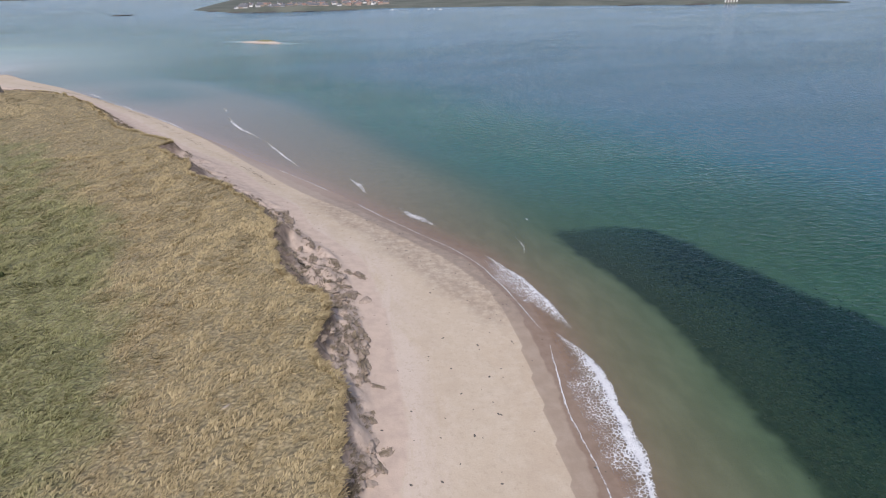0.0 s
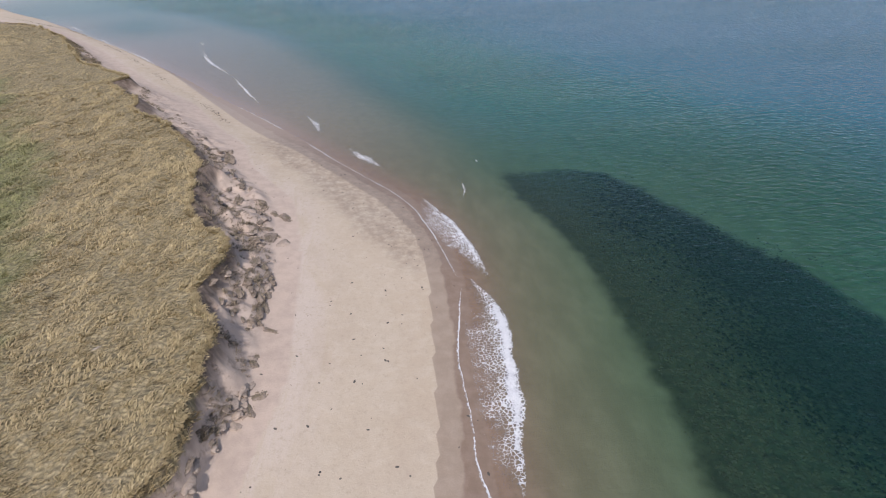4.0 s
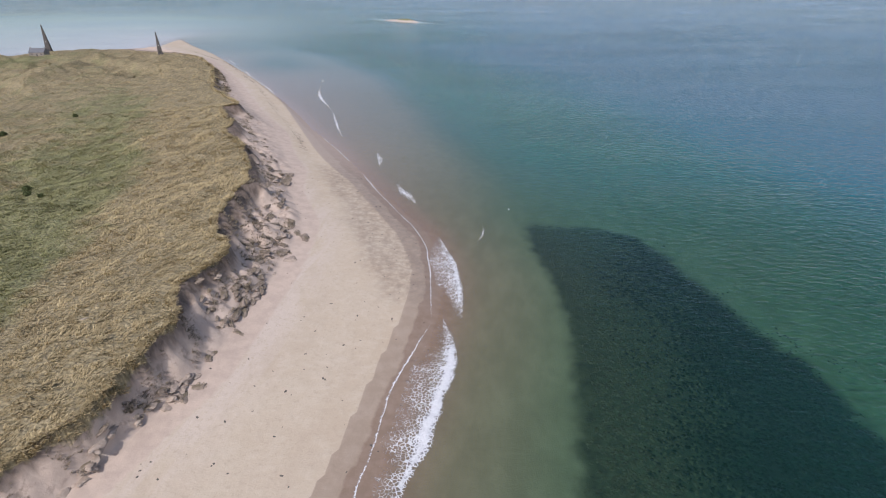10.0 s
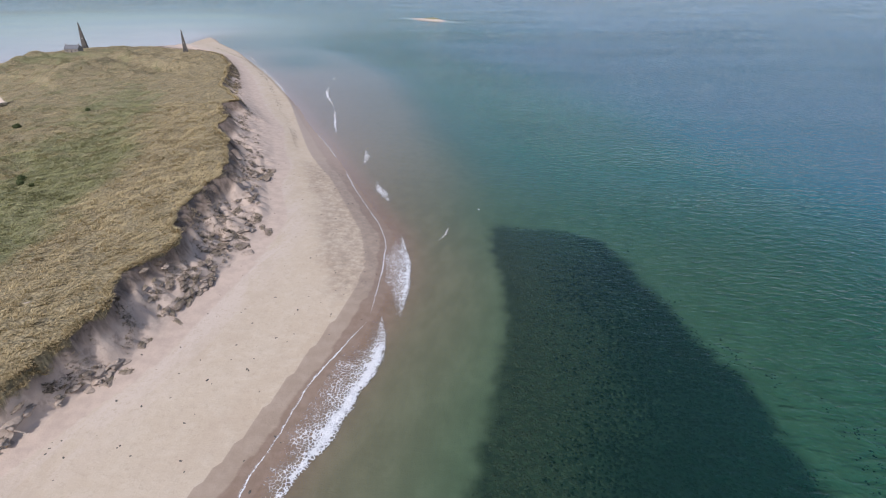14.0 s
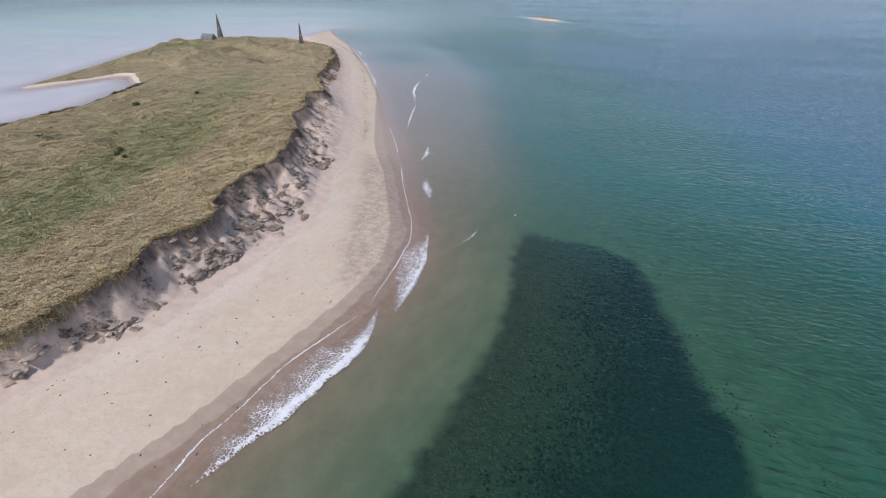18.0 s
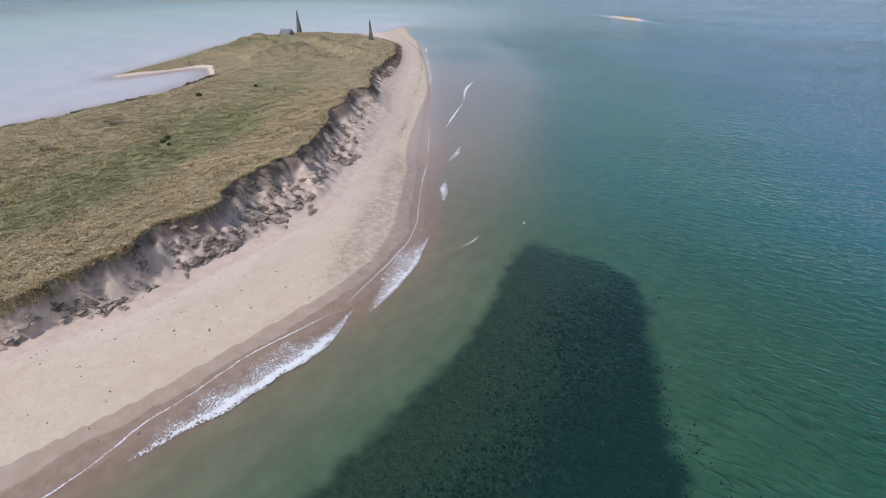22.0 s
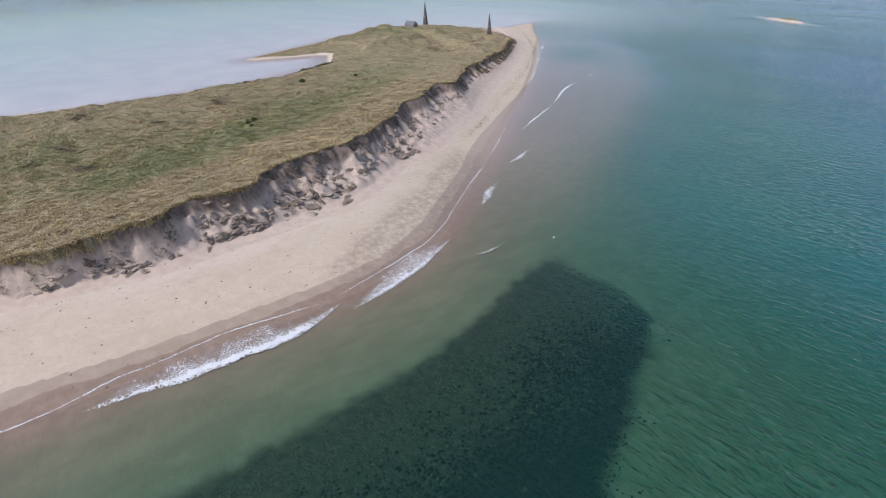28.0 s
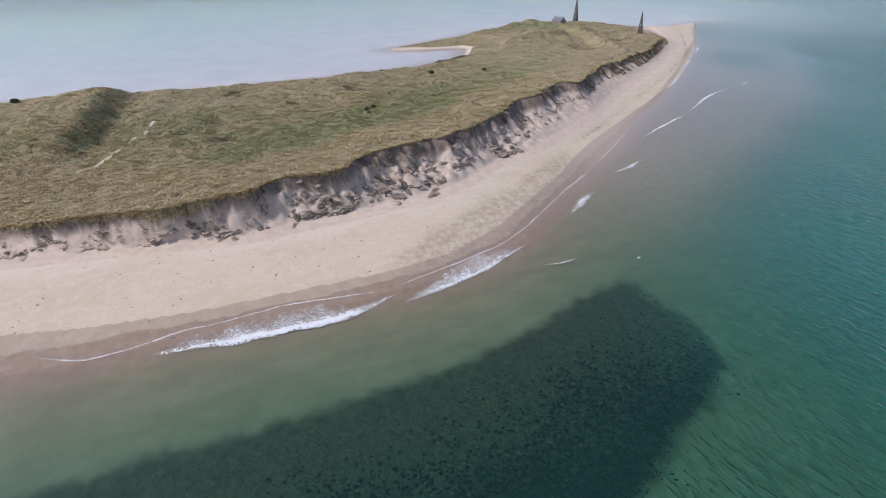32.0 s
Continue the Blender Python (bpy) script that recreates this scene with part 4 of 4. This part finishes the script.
def tufts(x, y, z, length, blades, spread, r, green, name, label, material=None, lay=1.0):
    """Leaning, bent blades in tufts, joined into one mesh."""
    n = len(x)
    a = r.uniform(0, 2 * np.pi, (n, blades))
    lean = 0.62 / lay * length[:, None] * r.uniform(0.6, 1.3, (n, blades))
    veer = 1.3 * fbm(x, y, 6, 3, 103)
    length = length * (0.62 + 0.75 * step(-0.5, 0.55, fbm(x, y, 2.6, 2, 104)))
    wx, wy = WIND[0] * np.cos(veer) - WIND[1] * np.sin(veer), WIND[0] * np.sin(veer) + WIND[1] * np.cos(veer)
    dx = wx[:, None] * lean + np.cos(a) * spread * length[:, None]
    dy = wy[:, None] * lean + np.sin(a) * spread * length[:, None]
    bx = x[:, None] + np.cos(a) * 0.22 * length[:, None]
    by = y[:, None] + np.sin(a) * 0.22 * length[:, None]
    bz = np.repeat(z[:, None] - 0.05, blades, 1)
    up = lay * length[:, None] * r.uniform(0.45, 0.85, (n, blades))
    ll = np.hypot(dx, dy) + 1e-6
    wd = 0.062 / lay * length[:, None] * r.uniform(0.8, 1.5, (n, blades))
    sx, sy = -dy / ll * wd, dx / ll * wd
    mx, my, mz = bx + 0.45 * dx, by + 0.45 * dy, bz + 0.78 * up
    v0 = np.stack([bx - sx, by - sy, bz], -1)
    v1 = np.stack([bx + sx, by + sy, bz], -1)
    v2 = np.stack([mx + sx, my + sy, mz], -1)
    v3 = np.stack([mx - sx, my - sy, mz], -1)
    v4 = np.stack([bx + dx, by + dy, bz + 0.82 * up], -1)
    co = np.stack([v0, v1, v2, v3, v4], 2).reshape(-1, 3)
    i = np.arange(n * blades)[:, None, None] * 5
    f = (i + np.array([[0, 1, 2], [0, 2, 3], [3, 2, 4]])[None]).reshape(-1, 3)
    me = soup(name, co, f, dict(green=np.repeat(green, blades * 5)), material or M_GRASS)
    return tagged(new(name, me), label, "grass", kind="stuff")


def scatter(n, x0, x1, y0, y1, r, thinned=None):
    x, y = r.uniform(x0, x1, n), r.uniform(y0, y1, n)
    h, mk = land(x, y)
    thin = 0.9 + 0.55 * fbm(x, y, 2.0, 3, 105)
    if thinned:
        thin = thin * thinned(x, y)
    keep = (mk["turf"] > 0.55) & (r.uniform(0, 1, n) < thin)
    return x[keep], y[keep], h[keep], mk["green"][keep]


_r = np.random.default_rng(12)
_x, _y, _z, _g = scatter(118000, -150, -3, -40, 262, _r, lambda x, y: (1 - 0.3 * step(170, 262, y)) * (1 - 0.4 * step(-100, -150, x)))
tufts(_x, _y, _z, _r.uniform(0.42, 1.08, len(_x)), 5, 0.34, _r, _g, "dune_grass", "wind-combed straw and green marram grass on the dunes", None, 0.8)
_x, _y, _z, _g = scatter(62000, -270, -150, -60, 262, _r)
tufts(_x, _y, _z, _r.uniform(0.4, 0.85, len(_x)), 5, 0.42, _r, _g, "dune_grass", "green and straw marram grass on the inner dunes", None, 0.62)
_x, _y, _z, _g = scatter(66000, -425, -70, 262, 530, _r)
tufts(_x, _y, _z, _r.uniform(0.45, 0.95, len(_x)), 5, 0.42, _r, _g, "dune_grass", "straw marram grass on the far dunes", None, 0.62)


def crest_fringe():
    """Grass hanging over the broken edge of the turf."""
    r = np.random.default_rng(14)
    n = 9000
    y = r.uniform(5, 470, n)
    x = crest_x(y) + crest_wobble(y) + r.uniform(-0.9, 0.5, n)
    z = ground_z(x, y)
    return tufts(x, y, z, r.uniform(0.5, 1.2, n), 5, 0.5, r, np.zeros(n), "hanging_grass", "dead grass hanging over the dune cliff edge")


crest_fringe()


# ---- fallen turf on the dune cliff ----
def turf_clump(seed, grassy):
    r = np.random.default_rng(seed)
    ob = tagged(new("turf_clump"), "fallen clump of grassy turf on the dune cliff" if grassy else "slumped bare block of sand on the dune cliff", "turf clump", "fallen turf clumps")
    bm = bmesh.new()
    bmesh.ops.create_icosphere(bm, subdivisions=3, radius=1.0)
    for v in bm.verts:
        q = noise.noise(v.co * 1.3 + Vector((seed * 7.7, 1, 2))) * 0.55 + noise.noise(v.co * 3.1 + Vector((seed, 5, 2))) * 0.35 + noise.noise(v.co * 6.5 + Vector((seed, 3, 9))) * 0.16
        v.co *= 0.85 + q
        v.co.z = v.co.z * (0.5 if grassy else 0.4) if v.co.z > 0 else v.co.z * 0.8
    part("sand_block", bm, M_SLUMP if grassy else M_CLUMP, ob, "", True)
    if not grassy:
        return ob
    bm = bmesh.new()
    cap = bm.verts.new((0, 0, 0.56))
    rim = [bm.verts.new((0.72 * q * math.cos(k * 0.6283), 0.72 * q * math.sin(k * 0.6283), 0.56 - 0.36 * q)) for k, q in enumerate(r.uniform(0.55, 1.1, 10))]
    for k in range(10):
        bm.faces.new((cap, rim[k], rim[(k + 1) % 10]))
    for _ in range(80):
        a, d = r.uniform(0, 6.283), r.uniform(0, 0.95) ** 0.7
        px, py = d * math.cos(a), d * math.sin(a)
        pz = 0.5 * math.sqrt(max(0.05, 1 - d * d)) - 0.12
        l = r.uniform(0.14, 0.32)
        t = a + r.uniform(-1, 1)
        ex, ey = math.cos(t) * l * 0.9, math.sin(t) * l * 0.9
        wx, wy = -math.sin(t) * 0.05, math.cos(t) * 0.05
        vs = [bm.verts.new(c) for c in ((px - wx, py - wy, pz), (px + wx, py + wy, pz), (px + ex * 0.5 + wx, py + ey * 0.5 + wy, pz + l * 0.6), (px + ex, py + ey, pz + l * 0.3))]
        bm.faces.new(vs)
    part("grass_tussock", bm, M_TURF, ob, "dead brown grass tussock")
    return ob


def place_clumps():
    r = np.random.default_rng(21)
    base = [turf_clump(k, k < 4) for k in range(7)]
    spots = [(1.8, 89, 1.0), (0.0, 69, 1.5), (1.0, 71, 1.1), (-0.8, 106, 1.5), (-0.5, 108, 1.2), (-6.6, 47, 1.0), (-6.2, 49, 1.1), (-5.9, 51, 1.0), (-5.5, 53, 1.2), (-5.2, 55.5, 1.0), (1.5, 122, 1.4), (0.6, 137, 1.6)]
    while len(spots) < 270:
        y = float(r.uniform(8, 228))
        t, c = float(toe_x(np.array([y]))[0]), float(crest_x(np.array([y]))[0])
        u = float(r.beta(1.3, 1.5))
        u = u if y < 190 else 0.4 + 0.6 * u
        if fbm(np.array([y]), np.array([u * 8]), 7, 2, 111)[0] < (-0.25 if y > 78 else 0.05):
            continue
        spots.append((t + (c - t) * (u * (0.82 if y > 78 else 0.55) - 0.04), y, float(r.uniform(0.4, 1.2)) * (0.8 + 0.5 * (1 - u))))
    for i, (x, y, s) in enumerate(spots):
        z = float(ground_z([x], [y])[0])
        m = pose(x, y, z - (0.12 if y > 78 else 0.3) * s, float(r.uniform(-14, 14)), float(r.uniform(0, 22)), float(r.normal(20, 30)))
        sc = Matrix.Diagonal((s * float(r.uniform(0.8, 1.3)), s * float(r.uniform(1.2, 2.3)), s * float(r.uniform(0.55, 0.95)), 1))
        if i < 7:
            base[i].matrix_basis = m @ sc
        else:
            b = base[i % 4 if (y > 78 and i % 5) or i % 6 == 0 else 4 + i % 3]
            keep = b.scale.copy()
            b.scale = sc.to_scale()
            copy_thing(b, m)
            b.scale = keep


place_clumps()


def cliff_grass(n, y0, y1, u0, u1, cover, seed, material):
    """Slumped tussocks growing on the cliff face."""
    r = np.random.default_rng(seed)
    y = r.uniform(y0, y1, n)
    u = u0 + (u1 - u0) * r.beta(1.5, 1.2, n)
    x = toe_x(y) + (crest_x(y) - toe_x(y)) * u
    keep = fbm(x, y, 4.5, 3, 107) > cover
    x, y = x[keep], y[keep]
    return tufts(x, y, ground_z(x, y), r.uniform(0.35, 0.9, len(x)), 6, 0.5, r, np.zeros(len(x)), "cliff_grass", "dead grass tussocks slumped on the dune cliff", material)


cliff_grass(2000, 0, 90, 0.1, 0.95, 0.16, 15, M_TURF)
cliff_grass(4200, 82, 190, 0.05, 0.95, 0.04, 16, M_TURF)
cliff_grass(2000, 190, 262, 0.5, 1.0, 0.05, 17, M_TURF)
cliff_grass(3000, 258, 330, 0.55, 1.0, 0.02, 18, M_TURF)
cliff_grass(6000, 325, 480, 0.35, 1.0, -0.2, 20, M_TURF)
cliff_grass(4000, 300, 480, 0.5, 1.0, -0.1, 19, M_GRASS)


def scrub(n, where, seed, label):
    """Dark low scrub in the dune hollows, and dark tufts standing in for shade."""
    r = np.random.default_rng(seed)
    x, y = where(r, n)
    return tufts(x, y, ground_z(x, y), r.uniform(0.5, 1.1, n), 6, 0.55, r, np.ones(n), "dune_tufts", label, M_SCRUB_SHADE)


M_RIM = mat_simple("shore_scrub", (0.085, 0.075, 0.05), (0.14, 0.122, 0.085), 0.5, island=True, c=(0.24, 0.215, 0.16))
M_SCRUB_SHADE = mat_simple("dune_tufts", (0.165, 0.142, 0.09), (0.235, 0.205, 0.13), 0.5, island=True, c=(0.18, 0.168, 0.095))


def oval(cx, cy, rx, ry):
    return lambda r, n: (cx + r.normal(0, rx, n), cy + r.normal(0, ry, n))


def hill_slope(r, n):
    x = r.uniform(-212, -108, n)
    return x, 23 - 0.14 * (x + 108) + r.normal(2.0, 5.0, n)


# those from y 370 to 424 are dark tufts that put shade into hollows
for _k, (_cx, _cy, _rx, _ry, _n) in enumerate([(-92, 80, 4.2, 2.4, 420), (-126, 80, 3.6, 2.2, 330), (-110, 64, 2.4, 1.5, 160), (-140, 120, 2.6, 1.5, 160), (-206, 370, 12, 6, 900), (-212, 424, 10, 6, 600), (-306, 413, 16, 7, 900), (-180, 95, 5, 2.5, 300), (-160, 160, 5, 2.2, 260)]):
    scrub(_n, oval(_cx, _cy, _rx, _ry), 60 + _k, "dark low scrub and shading tufts in a dune hollow")


def back_rim(r, n):
    p = np.array(BACK[2:9], float)
    seg = np.r_[0, np.cumsum(np.hypot(*np.diff(p, axis=0).T))]
    q = r.uniform(0, seg[-1], 5 * n)
    q = q[fbm(q, q * 0 + 2.0, 16, 3, 115) > -0.05]
    q = np.resize(q, n)
    return np.interp(q, seg, p[:, 0]) + r.normal(6.0, 1.8, n), np.interp(q, seg, p[:, 1]) + r.normal(0, 1.5, n)


_r = np.random.default_rng(72)
_x, _y = back_rim(_r, 5200)
tufts(_x, _y, ground_z(_x, _y), _r.uniform(0.9, 2.1, len(_x)), 6, 0.6, _r, np.zeros(len(_x)), "dune_tufts", "rough brown scrub along the lagoon shore", M_RIM)
# dark tufts added along the slope to stand for its shade
scrub(700, hill_slope, 70, "dark tufts standing in for shade on a dune hill slope")


# ---- shrubs on the dunes ----
def shrub(x, y, size, seed):
    r = np.random.default_rng(seed)
    z = float(ground_z([x], [y])[0])
    ob = tagged(new("shrub"), "small dark green shrub among the dune grass", "shrub", "shrubs on the dunes")
    ob.matrix_world = pose(x, y, z)
    bm = bmesh.new()
    for k in range(4):
        a = k * 1.7 + seed
        q = bmesh.ops.create_cone(bm, segments=5, radius1=0.09 * size, radius2=0.03 * size, depth=size * 0.8)
        bmesh.ops.transform(bm, matrix=pose(0.18 * size * math.cos(a), 0.18 * size * math.sin(a), size * 0.32, 22 * math.sin(a), 22 * math.cos(a)), verts=q["verts"])
    part("stem", bm, M_BARK, ob)
    n = 420
    d = r.normal(size=(n, 3))
    d /= np.linalg.norm(d, axis=1)[:, None]
    rad = size * (0.55 + 0.45 * r.uniform(0, 1, n) ** 0.5) * (0.8 + 0.3 * np.sin(d[:, 0] * 4 + seed) * np.cos(d[:, 1] * 3))
    c = d * rad[:, None] * np.array([1.0, 1.0, 0.62]) + np.array([0, 0, size * 0.55])
    e1, e2 = r.normal(size=(n, 3)) * 0.12 * size, r.normal(size=(n, 3)) * 0.12 * size
    co = np.stack([c - e1, c + e2, c + e1, c - e2], 1).reshape(-1, 3)
    me = soup("crown", co, np.arange(4 * n).reshape(-1, 4), None, M_LEAF)
    cr = new("crown", me)
    cr.parent = ob


for _i, (_x, _y, _s) in enumerate([(-173, 219, 2.8), (-104.4, 154, 2.2), (-100, 149, 1.9), (-160.5, 251, 2.0), (-223, -14, 3.0), (-94, 148, 1.5), (-390, 424, 2.2), (-383, 416, 1.8)]):
    shrub(_x, _y, 0.7 * _s, _i + 1)


# ---- strandline and small stones ----
def litter(name, n, where, size, material, label, cat, seed):
    r = np.random.default_rng(seed)
    x, y = where(r, n)
    z = ground_z(x, y)
    k = 5
    ang = np.arange(k) * 2 * np.pi / k + r.uniform(0, 6.3, (n, 1))
    sz = r.uniform(*size, n)
    el = r.uniform(0.5, 2.2, n)
    tw = r.uniform(0, 3.14, n)
    ux, uy = np.cos(ang) * sz[:, None] * el[:, None], np.sin(ang) * sz[:, None]
    gx = x[:, None] + ux * np.cos(tw)[:, None] - uy * np.sin(tw)[:, None]
    gy = y[:, None] + ux * np.sin(tw)[:, None] + uy * np.cos(tw)[:, None]
    ring = np.stack([gx, gy, np.repeat(z[:, None] - 0.02, k, 1)], -1)
    top = np.stack([x, y, z + sz * 0.55], -1)[:, None]
    co = np.concatenate([ring, top], 1).reshape(-1, 3)
    tri = np.array([[a, (a + 1) % k, k] for a in range(k)])[None]
    me = soup(name, co, (np.arange(n)[:, None, None] * (k + 1) + tri).reshape(-1, 3), None, material)
    return tagged(new(name, me), label, cat, kind="stuff")


def on_strand(r, n):
    y = r.uniform(215, 600, 6 * n)
    y = y[fbm(y, y * 0 + 3.0, 22, 4, 113) > 0.02]
    y = np.resize(y, n)
    x = dry_x(y) * 0.62 + toe_x(y) * 0.38 + 2.0 * fbm(y * 0, y, 30, 3, 61) + r.normal(0, 1.0, n)
    return x, y


def on_beach(r, n):
    y = r.uniform(15, 210, n)
    f = r.beta(1.2, 1.2, n)
    return toe_x(y) + (water_x(y) - toe_x(y)) * f, y


litter("strandline", 420, on_strand, (0.07, 0.34), M_WEED, "dark line of washed-up seaweed on the sand", "seaweed", 31)
litter("beach_litter", 170, on_beach, (0.10, 0.28), M_ROCK, "small dark stones and weed scraps on the beach", "stones", 33)


def on_back_shore(r, n):
    p = np.array(BACK[2:9], float)
    seg = np.r_[0, np.cumsum(np.hypot(*np.diff(p, axis=0).T))]
    q = r.uniform(0, seg[-1], n)
    x, y = np.interp(q, seg, p[:, 0]), np.interp(q, seg, p[:, 1])
    return x + r.normal(2.5, 1.4, n), y + r.normal(0, 1.0, n)


litter("shore_stones", 3400, on_back_shore, (0.4, 1.5), M_ROCK, "dark stones and wrack along the lagoon shore", "stones", 35)
